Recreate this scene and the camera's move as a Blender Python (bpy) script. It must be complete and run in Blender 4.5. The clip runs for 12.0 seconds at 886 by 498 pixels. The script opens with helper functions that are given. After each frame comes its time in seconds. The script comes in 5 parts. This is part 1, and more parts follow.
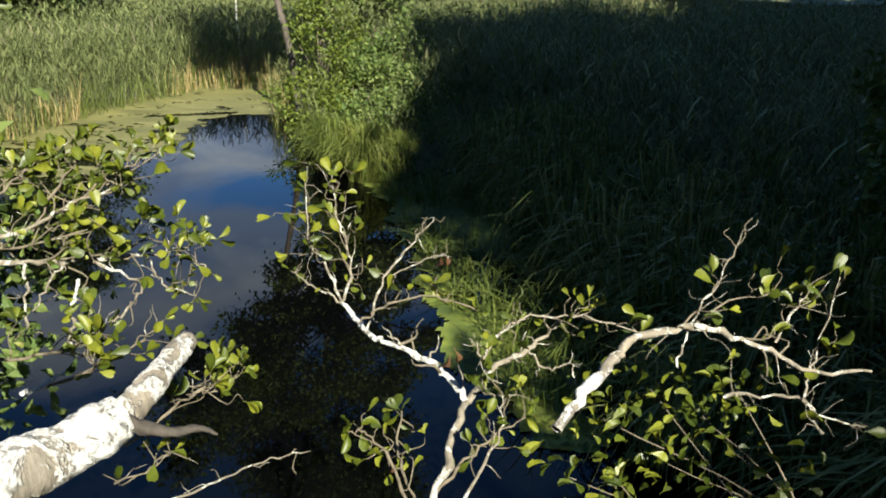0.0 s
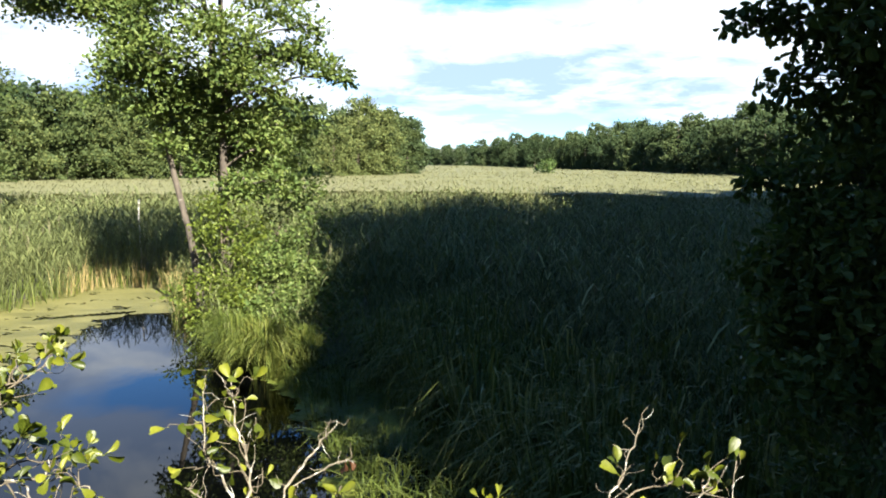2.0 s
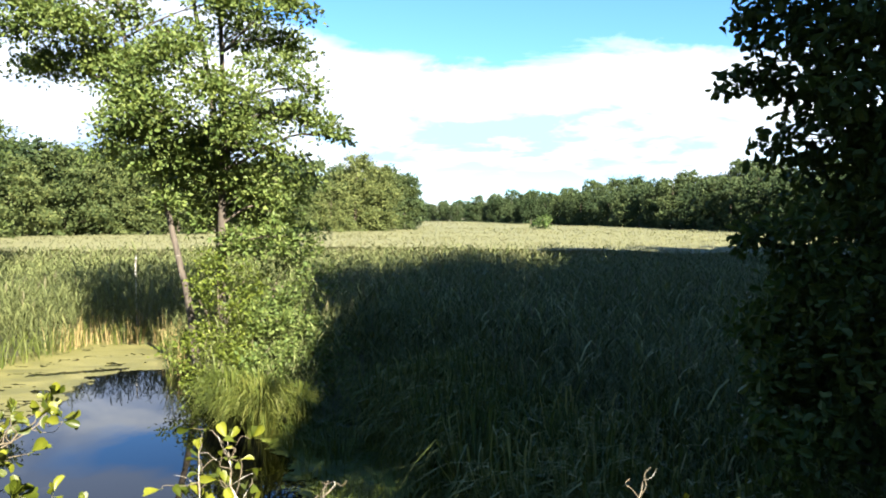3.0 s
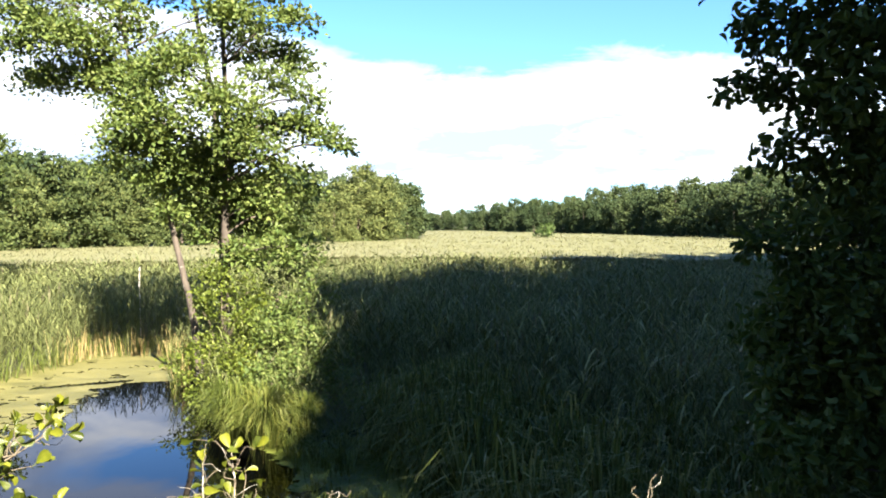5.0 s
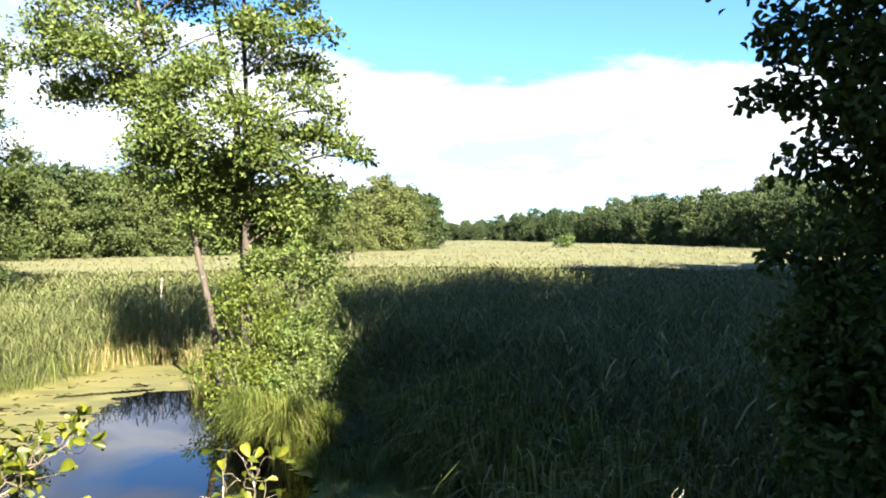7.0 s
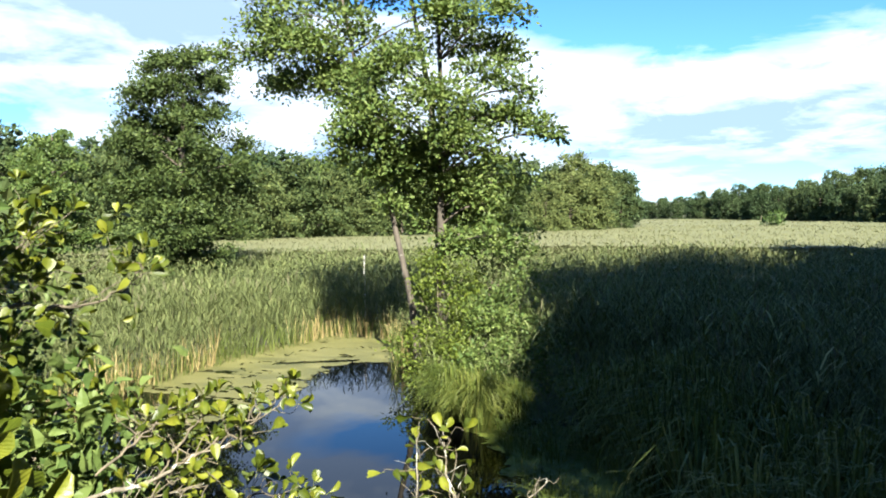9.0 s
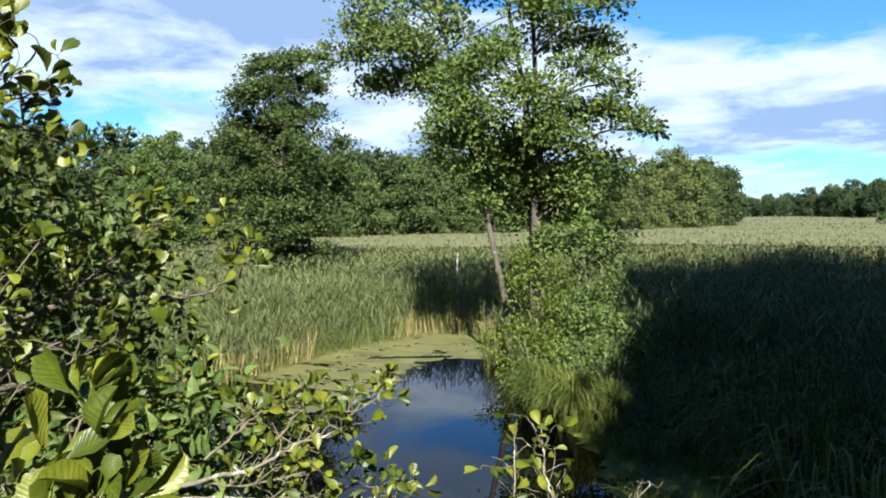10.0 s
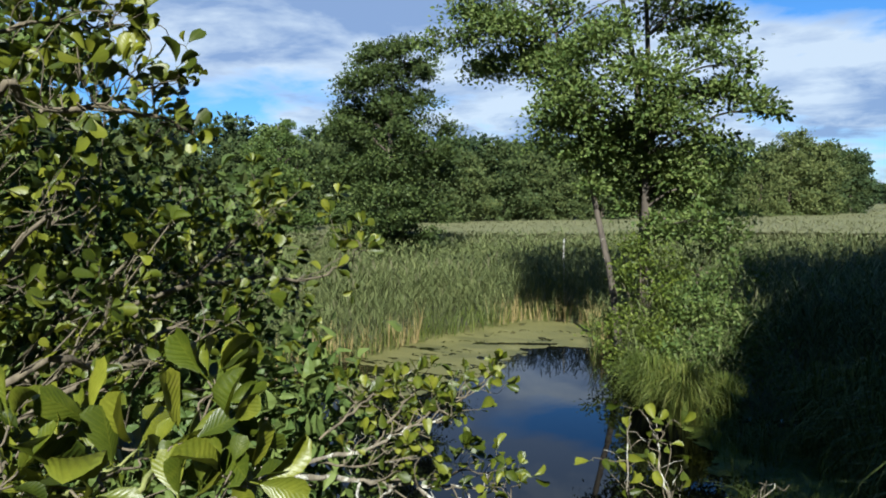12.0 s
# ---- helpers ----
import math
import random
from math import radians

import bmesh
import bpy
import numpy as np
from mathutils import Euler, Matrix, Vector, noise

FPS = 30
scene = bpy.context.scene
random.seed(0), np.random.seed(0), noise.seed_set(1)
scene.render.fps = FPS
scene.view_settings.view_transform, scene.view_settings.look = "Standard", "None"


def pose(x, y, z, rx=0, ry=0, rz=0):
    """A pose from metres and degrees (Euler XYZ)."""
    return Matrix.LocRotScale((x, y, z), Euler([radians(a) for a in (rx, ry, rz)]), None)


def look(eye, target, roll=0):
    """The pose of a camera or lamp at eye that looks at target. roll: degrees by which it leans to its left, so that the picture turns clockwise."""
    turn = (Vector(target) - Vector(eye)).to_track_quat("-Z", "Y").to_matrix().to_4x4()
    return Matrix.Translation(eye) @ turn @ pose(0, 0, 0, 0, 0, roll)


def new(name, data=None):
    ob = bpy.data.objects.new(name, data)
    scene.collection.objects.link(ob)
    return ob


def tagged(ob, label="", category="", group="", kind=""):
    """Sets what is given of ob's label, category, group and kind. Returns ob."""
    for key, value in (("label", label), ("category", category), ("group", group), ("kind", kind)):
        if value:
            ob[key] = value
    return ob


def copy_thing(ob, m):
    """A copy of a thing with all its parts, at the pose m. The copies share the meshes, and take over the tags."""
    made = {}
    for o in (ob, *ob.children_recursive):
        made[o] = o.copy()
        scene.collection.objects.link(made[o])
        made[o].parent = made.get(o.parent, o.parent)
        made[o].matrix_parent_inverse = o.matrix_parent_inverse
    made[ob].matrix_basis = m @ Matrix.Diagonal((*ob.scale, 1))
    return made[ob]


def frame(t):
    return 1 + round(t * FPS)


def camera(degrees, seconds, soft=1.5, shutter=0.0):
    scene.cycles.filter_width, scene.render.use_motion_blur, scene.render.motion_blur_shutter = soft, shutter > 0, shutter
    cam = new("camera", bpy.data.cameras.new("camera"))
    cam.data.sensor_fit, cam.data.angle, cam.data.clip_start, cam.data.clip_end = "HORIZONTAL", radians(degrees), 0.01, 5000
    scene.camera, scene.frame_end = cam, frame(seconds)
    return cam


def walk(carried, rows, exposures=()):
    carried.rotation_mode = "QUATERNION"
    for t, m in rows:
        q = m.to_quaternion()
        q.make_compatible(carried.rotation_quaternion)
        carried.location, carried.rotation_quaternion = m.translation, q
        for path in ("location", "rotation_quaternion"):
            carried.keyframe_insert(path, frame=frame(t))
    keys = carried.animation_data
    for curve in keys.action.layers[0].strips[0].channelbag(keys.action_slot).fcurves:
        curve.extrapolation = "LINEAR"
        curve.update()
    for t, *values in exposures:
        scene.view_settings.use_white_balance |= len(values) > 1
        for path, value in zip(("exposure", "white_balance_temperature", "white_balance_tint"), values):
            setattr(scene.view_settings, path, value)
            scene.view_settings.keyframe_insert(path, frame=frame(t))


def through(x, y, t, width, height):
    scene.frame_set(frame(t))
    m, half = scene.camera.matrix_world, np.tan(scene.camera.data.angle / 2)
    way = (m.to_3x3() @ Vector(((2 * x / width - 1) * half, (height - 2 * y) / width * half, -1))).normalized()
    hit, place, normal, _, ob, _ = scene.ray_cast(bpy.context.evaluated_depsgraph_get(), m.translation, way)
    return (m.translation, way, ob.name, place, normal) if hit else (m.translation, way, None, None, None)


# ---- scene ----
# ---- camera ----
cam = camera(61.16, 12.0, soft=1.9)
walk(cam, [
    (0, pose(-0.000, 0.009, 3.962, 68.90, 0, 7.30) @ pose(0, 0, 0, 0, 0, 0.87)),
    (0.5, pose(0.014, 0.014, 3.977, 72.81, 0, 4.76) @ pose(0, 0, 0, 0, 0, 0.49)),
    (1, pose(0.016, 0.015, 3.991, 76.36, 0, 2.63) @ pose(0, 0, 0, 0, 0, 0.64)),
    (1.5, pose(0.013, 0.005, 4.001, 80.18, 0, 1.01) @ pose(0, 0, 0, 0, 0, 0.96)),
    (2, pose(0.020, -0.015, 4.012, 83.35, 0, 0.21) @ pose(0, 0, 0, 0, 0, 0.40)),
    (2.5, pose(0.010, -0.014, 4.023, 86.12, 0, 0.29) @ pose(0, 0, 0, 0, 0, 0.39)),
    (3, pose(0.008, -0.024, 4.019, 87.60, 0, -0.02) @ pose(0, 0, 0, 0, 0, 0.44)),
    (4.8, pose(0.010, -0.022, 4.016, 87.88, 0, 0.23) @ pose(0, 0, 0, 0, 0, 0.00)),
    (5, pose(0.010, -0.022, 4.016, 88.30, 0, 0.23) @ pose(0, 0, 0, 0, 0, -0.08)),
    (5.5, pose(0.013, -0.018, 4.013, 89.27, 0, 0.00) @ pose(0, 0, 0, 0, 0, -0.39)),
    (6, pose(0.011, -0.014, 4.018, 89.45, 0, -0.12) @ pose(0, 0, 0, 0, 0, -0.09)),
    (6.5, pose(0.006, -0.020, 4.019, 89.30, 0, 0.09) @ pose(0, 0, 0, 0, 0, 0.00)),
    (6.7, pose(0.007, -0.022, 4.019, 89.20, 0, 0.53) @ pose(0, 0, 0, 0, 0, -0.03)),
    (8.3, pose(0.033, -0.027, 4.011, 88.04, 0, 10.60) @ pose(0, 0, 0, 0, 0, -0.45)),
    (8.5, pose(0.034, -0.027, 4.009, 87.77, 0, 12.20) @ pose(0, 0, 0, 0, 0, -0.48)),
    (9, pose(0.022, 0.001, 4.002, 87.59, 0, 16.33) @ pose(0, 0, 0, 0, 0, -0.60)),
    (9.5, pose(0.011, -0.003, 4.011, 87.50, 0, 20.36) @ pose(0, 0, 0, 0, 0, -0.51)),
    (10, pose(-0.011, 0.024, 3.988, 87.47, 0, 23.40) @ pose(0, 0, 0, 0, 0, -0.61)),
    (10.5, pose(-0.038, 0.041, 3.980, 87.21, 0, 25.86) @ pose(0, 0, 0, 0, 0, -0.31)),
    (11, pose(-0.040, 0.044, 3.987, 86.79, 0, 28.42) @ pose(0, 0, 0, 0, 0, -0.56)),
    (11.5, pose(-0.048, 0.042, 3.982, 86.43, 0, 30.81) @ pose(0, 0, 0, 0, 0, -0.74)),
    (12, pose(-0.049, 0.043, 3.987, 86.48, 0, 31.42) @ pose(0, 0, 0, 0, 0, -0.45)),
], exposures=[(0, 1.95, 6250, 5), (1.0, 2.25, 6350, 7), (2.0, 2.5, 6400, 8), (3.0, 2.75, 6600, 10), (5.5, 2.95, 6750, 12), (6.7, 2.95, 6750, 12), (8.5, 2.76, 6350, 7),
               (9.5, 2.15, 6000, 4), (10.5, 1.8, 5850, 4), (12, 1.45, 5700, 4)])

# ---- light ----
SUN_AZ, SUN_EL = radians(28), radians(36)      # shadows fall towards the far left
TO_SUN = Vector((math.sin(SUN_AZ) * math.cos(SUN_EL), -math.cos(SUN_AZ) * math.cos(SUN_EL), math.sin(SUN_EL)))
sun = new("sun", bpy.data.lights.new("sun", "SUN"))
sun.data.energy, sun.data.angle, sun.data.color = 5.0, radians(0.55), (1.0, 0.91, 0.79)
sun.matrix_world = look(TO_SUN * 60, (0, 0, 0))


class Nodes:
    """Short hand for node trees."""

    def __init__(self, tree):
        self.tree = tree
        tree.nodes.clear()

    def add(self, kind, links=None):
        n = self.tree.nodes.new(kind)
        for key, value in (links or {}).items():
            if isinstance(value, bpy.types.NodeSocket):
                self.tree.links.new(value, n.inputs[key])
            else:
                n.inputs[key].default_value = value
        return n

    def math(self, op, a, b=0.0, c=0.0, clamp=False):
        n = self.add("ShaderNodeMath", {0: a, 1: b, 2: c})
        n.operation, n.use_clamp = op, clamp
        return n.outputs[0]

    def ramp(self, fac, *stops):
        n = self.add("ShaderNodeValToRGB", {0: fac})
        e = n.color_ramp.elements
        while len(e) < len(stops):
            e.new(0.5)
        for k, (p, c) in zip(e, stops):
            k.position = p
            k.color = (*c, 1) if isinstance(c, tuple) else (c, c, c, 1)
        return n.outputs[0]

    def mix(self, fac, a, b, blend="MIX"):
        n = self.add("ShaderNodeMix", {"Factor": fac})
        n.data_type, n.blend_type = "RGBA", blend
        for sock, v in ((n.inputs[6], a), (n.inputs[7], b)):
            if isinstance(v, bpy.types.NodeSocket):
                self.tree.links.new(v, sock)
            else:
                sock.default_value = (*v, 1)
        return n.outputs[2]

    def noise(self, vector, scale, detail=4.0, rough=0.55, distortion=0.0):
        return self.add("ShaderNodeTexNoise", {"Vector": vector, "Scale": scale, "Detail": detail, "Roughness": rough, "Distortion": distortion}).outputs[0]


def sky_world():
    world = bpy.data.worlds.new("sky")
    scene.world = world
    world.use_nodes = True
    n = Nodes(world.node_tree)
    air = n.add("ShaderNodeTexSky")
    air.sky_type, air.sun_disc, air.sun_elevation, air.sun_rotation = "NISHITA", False, SUN_EL, radians(180) - SUN_AZ
    air.air_density, air.dust_density, air.ozone_density = 1.0, 0.15, 3.5
    sky = air.outputs[0]
    way = n.add("ShaderNodeTexCoord").outputs["Generated"]
    xyz = n.add("ShaderNodeSeparateXYZ", {0: way})
    # a flat layer of cloud, met by the direction of view
    up = n.math("ADD", n.math("MAXIMUM", xyz.outputs[2], 0.0), 0.16)
    flat = n.add("ShaderNodeCombineXYZ", {0: n.math("DIVIDE", xyz.outputs[0], up), 1: n.math("DIVIDE", xyz.outputs[1], up), 2: 3.7}).outputs[0]
    big = n.noise(flat, 0.62, 6.0, 0.52, 0.25)
    shade = n.noise(n.add("ShaderNodeMapping", {0: flat, 1: (0.16, -0.28, 0.0)}).outputs[0], 0.62, 4.0, 0.5, 0.25)
    turn = n.math("ARCTAN2", n.math("MULTIPLY", xyz.outputs[0], -1.0), xyz.outputs[1])
    high = n.math("ARCSINE", xyz.outputs[2])
    # banks of cloud and clear lanes: bearing, half width, height, half height (degrees), thickness
    for a, wa, e, we, thick in ((-4, 24, 7.8, 4.5, 0.25), (-11, 20, 17, 4.2, -0.20), (48, 22, 15, 6, 0.24), (44, 20, 6, 2.4, -0.05), (6, 6, 16, 4, -0.12),
                                (20, 11, 11, 3.6, 0.24), (20, 12, 16.4, 1.5, -0.22), (20, 14, 22, 3.5, 0.05), (40, 13, 12, 4, 0.10)):
        u = n.math("POWER", n.math("DIVIDE", n.math("SUBTRACT", turn, radians(a)), radians(wa)), 2.0)
        v = n.math("POWER", n.math("DIVIDE", n.math("SUBTRACT", high, radians(e)), radians(we)), 2.0)
        lump = n.math("EXPONENT", n.math("MULTIPLY", n.math("ADD", u, v), -1.0))
        big = n.math("ADD", big, n.math("MULTIPLY", lump, thick))
        if a > 10 and thick > 0:
            shade = n.math("ADD", shade, n.math("MULTIPLY", lump, 0.05))
    # fair weather: the cloud thins out overhead
    big = n.math("SUBTRACT", big, n.math("MULTIPLY", n.ramp(xyz.outputs[2], (0.42, 0.0), (0.70, 1.0)), 0.16))
    # and is open round the sun
    big = n.math("SUBTRACT", big, n.math("MULTIPLY", n.ramp(n.math("ADD", n.math("MULTIPLY", xyz.outputs[1], 0.5), 0.5), (0.15, 1.0), (0.5, 0.0)), 0.07))
    for a, wa, e, we, dim in ((-3, 8, 6.6, 2.0, 0.20), (38, 14, 14, 4, 0.08)):      # grey undersides
        u = n.math("POWER", n.math("DIVIDE", n.math("SUBTRACT", turn, radians(a)), radians(wa)), 2.0)
        v = n.math("POWER", n.math("DIVIDE", n.math("SUBTRACT", high, radians(e)), radians(we)), 2.0)
        shade = n.math("ADD", shade, n.math("MULTIPLY", n.math("EXPONENT", n.math("MULTIPLY", n.math("ADD", u, v), -1.0)), dim))
    puffs = n.noise(flat, 2.6, 5.0, 0.6, 0.3)
    big = n.math("ADD", big, n.math("MULTIPLY", n.math("SUBTRACT", puffs, 0.5), 0.44))
    cover = n.ramp(big, (0.455, 0.0), (0.60, 1.0))
    grey = n.ramp(n.math("ADD", shade, n.math("MULTIPLY", n.math("SUBTRACT", puffs, 0.5), 0.85)), (0.44, 1.0), (0.66, 0.0))
    cloud = n.mix(grey, (2.3, 2.95, 4.4), (5.6, 5.9, 6.3))
    colour = n.mix(n.math("MULTIPLY", cover, 0.92), n.mix(1.0, sky, (0.46, 0.71, 0.98), "MULTIPLY"), cloud)
    bg = n.add("ShaderNodeBackground", {0: colour, 1: 0.05})
    out = n.add("ShaderNodeOutputWorld")
    world.node_tree.links.new(bg.outputs[0], out.inputs[0])


sky_world()


# ---- materials ----
def material(name):
    m = bpy.data.materials.new(name)
    m.use_nodes = True
    return m, Nodes(m.node_tree)


def finish(m, n, shader):
    m.node_tree.links.new(shader, n.add("ShaderNodeOutputMaterial").inputs[0])
    return m


def foliage(name, dark, mid, light, through=0.35, rough=0.5, patch=0.6, spec=0.35, veins=False, old=None):
    """Leaf blades: each its own tint, drifting over patches, letting some light through."""
    m, n = material(name)
    at = n.add("ShaderNodeTexCoord").outputs["Object"]
    own = n.add("ShaderNodeNewGeometry").outputs["Random Per Island"]
    drift = n.noise(at, patch, 3.0)
    whole = n.add("ShaderNodeObjectInfo").outputs["Random"]
    if veins:
        own = n.math("FRACT", n.math("ADD", own, whole))
        f = n.math("ADD", n.math("MULTIPLY", own, 0.62), n.math("MULTIPLY", drift, 0.42))
    else:
        f = n.math("ADD", n.math("ADD", n.math("MULTIPLY", own, 0.46), n.math("MULTIPLY", whole, 0.34)), n.math("MULTIPLY", drift, 0.26))
    stops = [(0.08, dark), (0.5, mid), (0.86, light)]
    if old:
        stops.append((0.985, old))
    colour = n.ramp(f, *stops)
    fine = n.noise(at, 30.0, 2.0)
    colour = n.mix(0.35, colour, n.ramp(fine, (0.3, 0.55), (0.7, 1.0)), "MULTIPLY")
    inputs = {"Base Color": colour, "Roughness": rough, "Specular IOR Level": spec}
    if veins:
        uv = n.add("ShaderNodeSeparateXYZ", {0: n.add("ShaderNodeUVMap").outputs[0]})
        side = n.math("ABSOLUTE", n.math("SUBTRACT", uv.outputs[1], 0.5))
        rib = n.math("SINE", n.math("MULTIPLY", n.math("SUBTRACT", uv.outputs[0], n.math("MULTIPLY", side, 0.7)), 50.0))
        mid_rib = n.ramp(side, (0.0, 1.0), (0.035, 0.0))
        lines = n.math("MAXIMUM", n.ramp(rib, (0.72, 0.0), (1.0, 0.6)), mid_rib)
        colour = n.mix(n.math("MULTIPLY", lines, 0.22), colour, light)
        inputs["Base Color"] = colour
        inputs["Normal"] = n.add("ShaderNodeBump", {"Height": n.math("ADD", n.math("MULTIPLY", rib, 0.5), fine), "Strength": 0.2, "Distance": 0.002}).outputs[0]
    face = n.add("ShaderNodeBsdfPrincipled", inputs)
    glow = n.add("ShaderNodeBsdfTranslucent", {0: n.mix(1.0, colour, (1.18, 1.12, 0.55), "MULTIPLY")})
    mixed = n.add("ShaderNodeMixShader", {0: through, 1: face.outputs[0], 2: glow.outputs[0]})
    return finish(m, n, mixed.outputs[0])


def bark(name, dark, light, patches=None, scale=9.0, cover=0.5, bump=0.6):
    """Furrowed bark, with lichen patches where a colour for them is given."""
    m, n = material(name)
    at = n.add("ShaderNodeTexCoord").outputs["Object"]
    long_way = n.add("ShaderNodeMapping", {0: at, 3: (1, 1, 0.25)}).outputs[0]
    rough = n.noise(long_way, scale, 6.0, 0.65)
    colour = n.ramp(rough, (0.3, dark), (0.7, light))
    height = rough
    if patches:
        spots = n.noise(at, scale * 0.8, 5.0, 0.6, 0.4)
        f = n.ramp(spots, (cover, 0.0), (cover + 0.07, 1.0))
        crust = n.noise(at, scale * 5.0, 6.0, 0.72, 1.2)
        f = n.math("MULTIPLY", f, n.ramp(n.noise(at, scale * 3.0, 5.0, 0.7, 0.8), (0.36, 0.0), (0.44, 1.0)))
        colour = n.mix(f, colour, n.mix(n.ramp(crust, (0.36, 0.0), (0.56, 1.0)), tuple(c * 0.45 for c in patches), patches))
        height = n.math("ADD", height, n.math("MULTIPLY", n.math("MULTIPLY", f, crust), 1.4))
    normal = n.add("ShaderNodeBump", {"Height": height, "Strength": bump, "Distance": 0.02}).outputs[0]
    return finish(m, n, n.add("ShaderNodeBsdfPrincipled", {"Base Color": colour, "Roughness": 0.85, "Normal": normal}).outputs[0])


def soil():
    m, n = material("marsh_soil")
    at = n.add("ShaderNodeTexCoord").outputs["Object"]
    wide, fine = n.noise(at, 0.35, 5.0), n.noise(at, 14.0, 5.0, 0.7)
    colour = n.mix(n.ramp(wide, (0.35, 0.0), (0.65, 1.0)), (0.035, 0.032, 0.018), (0.075, 0.085, 0.03))
    colour = n.mix(0.6, colour, n.ramp(fine, (0.3, 0.35), (0.7, 1.0)), "MULTIPLY")
    normal = n.add("ShaderNodeBump", {"Height": fine, "Strength": 0.8, "Distance": 0.05}).outputs[0]
    return finish(m, n, n.add("ShaderNodeBsdfPrincipled", {"Base Color": colour, "Roughness": 0.95, "Normal": normal}).outputs[0])


def pond_water():
    m, n = material("pond_water")
    at = n.add("ShaderNodeTexCoord").outputs["Object"]
    ripple = n.noise(n.add("ShaderNodeMapping", {0: at, 3: (1.0, 0.5, 1.0)}).outputs[0], 2.2, 3.0, 0.5)
    normal = n.add("ShaderNodeBump", {"Height": ripple, "Strength": 0.05, "Distance": 0.02}).outputs[0]
    return finish(m, n, n.add("ShaderNodeBsdfPrincipled", {"Base Color": (0.0008, 0.001, 0.001, 1), "Roughness": 0.015, "IOR": 1.33,
                                                           "Specular IOR Level": 0.5, "Normal": normal}).outputs[0])


def floating_weed(name, a, b, c):
    m, n = material(name)
    at = n.add("ShaderNodeTexCoord").outputs["Object"]
    wide = n.noise(n.add("ShaderNodeMapping", {0: at, 3: (0.6, 1.3, 1.0)}).outputs[0], 1.1, 5.0, 0.6, 0.6)
    fine = n.noise(at, 45.0, 3.0, 0.7)
    colour = n.ramp(wide, (0.3, a), (0.5, b), (0.7, c))
    colour = n.mix(0.5, colour, n.ramp(fine, (0.35, 0.45), (0.65, 1.0)), "MULTIPLY")
    normal = n.add("ShaderNodeBump", {"Height": fine, "Strength": 0.7, "Distance": 0.008}).outputs[0]
    return finish(m, n, n.add("ShaderNodeBsdfPrincipled", {"Base Color": colour, "Roughness": 0.6, "Normal": normal}).outputs[0])


SOIL, WATER = soil(), pond_water()
DUCKWEED = floating_weed("duckweed", (0.062, 0.065, 0.019), (0.115, 0.112, 0.032), (0.165, 0.155, 0.052))
ALGAE = floating_weed("water_weed", (0.03, 0.05, 0.010), (0.11, 0.14, 0.02), (0.25, 0.26, 0.04))
REED = foliage("reed_blades", (0.020, 0.028, 0.009), (0.120, 0.144, 0.054), (0.235, 0.238, 0.098), 0.25, 0.6, 0.25, 0.10, old=(0.30, 0.24, 0.12))
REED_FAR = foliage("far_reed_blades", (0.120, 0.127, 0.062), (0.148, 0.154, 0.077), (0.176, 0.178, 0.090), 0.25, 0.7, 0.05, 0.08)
REED_PALE = foliage("pale_reed_blades", (0.13, 0.16, 0.06), (0.25, 0.27, 0.11), (0.38, 0.37, 0.18), 0.25, 0.55, 0.5, 0.2, old=(0.34, 0.26, 0.13))
PLUME = foliage("reed_plumes", (0.10, 0.095, 0.055), (0.14, 0.135, 0.078), (0.18, 0.172, 0.10), 0.2, 0.8, 0.4, 0.1)
STRAW = foliage("dry_reed_stalks", (0.14, 0.11, 0.045), (0.27, 0.21, 0.09), (0.40, 0.33, 0.16), 0.15, 0.7, 0.5, 0.2)
SEDGE = foliage("sedge_blades", (0.035, 0.056, 0.012), (0.090, 0.120, 0.024), (0.170, 0.185, 0.042), 0.35, 0.5, 0.8, 0.2, old=(0.28, 0.21, 0.07))
GRASS = foliage("bank_grass_blades", (0.026, 0.042, 0.010), (0.10, 0.128, 0.034), (0.28, 0.285, 0.12), 0.3, 0.6, 0.5, 0.12, old=(0.24, 0.21, 0.09))
ALDER = foliage("alder_leaves", (0.022, 0.044, 0.013), (0.068, 0.106, 0.027), (0.140, 0.178, 0.048), 0.28, 0.5, 0.5, 0.18, old=(0.24, 0.23, 0.08))
ALDER_NEAR = foliage("near_alder_leaves", (0.016, 0.03, 0.004), (0.062, 0.083, 0.007), (0.178, 0.190, 0.018), 0.30, 0.40, 2.5, 0.42, veins=True, old=(0.26, 0.24, 0.05))
WOOD_LEAF = foliage("woodland_leaves", (0.022, 0.038, 0.013), (0.056, 0.077, 0.025), (0.110, 0.128, 0.040), 0.2, 0.65, 0.12, 0.12)
MARSH_LEAF = foliage("marsh_tree_leaves", (0.022, 0.038, 0.011), (0.058, 0.082, 0.022), (0.125, 0.145, 0.038), 0.2, 0.6, 0.5, 0.15)
PINE_LEAF = foliage("far_woodland_leaves", (0.014, 0.028, 0.012), (0.032, 0.052, 0.020), (0.064, 0.084, 0.030), 0.15, 0.65, 0.06, 0.12)
SHRUB_LEAF = foliage("shrub_leaves", (0.042, 0.066, 0.012), (0.112, 0.15, 0.022), (0.235, 0.25, 0.042), 0.35, 0.5, 0.7, 0.22)
DRY_LEAF = foliage("withered_leaves", (0.055, 0.025, 0.012), (0.11, 0.052, 0.026), (0.16, 0.095, 0.045), 0.2, 0.7, 1.0, 0.2)
BARK = bark("alder_bark", (0.024, 0.019, 0.014), (0.10, 0.082, 0.06), (0.22, 0.21, 0.17), 7.0, 0.60)
BARK_FAR = bark("woodland_bark", (0.04, 0.03, 0.022), (0.15, 0.12, 0.09), None, 4.0)
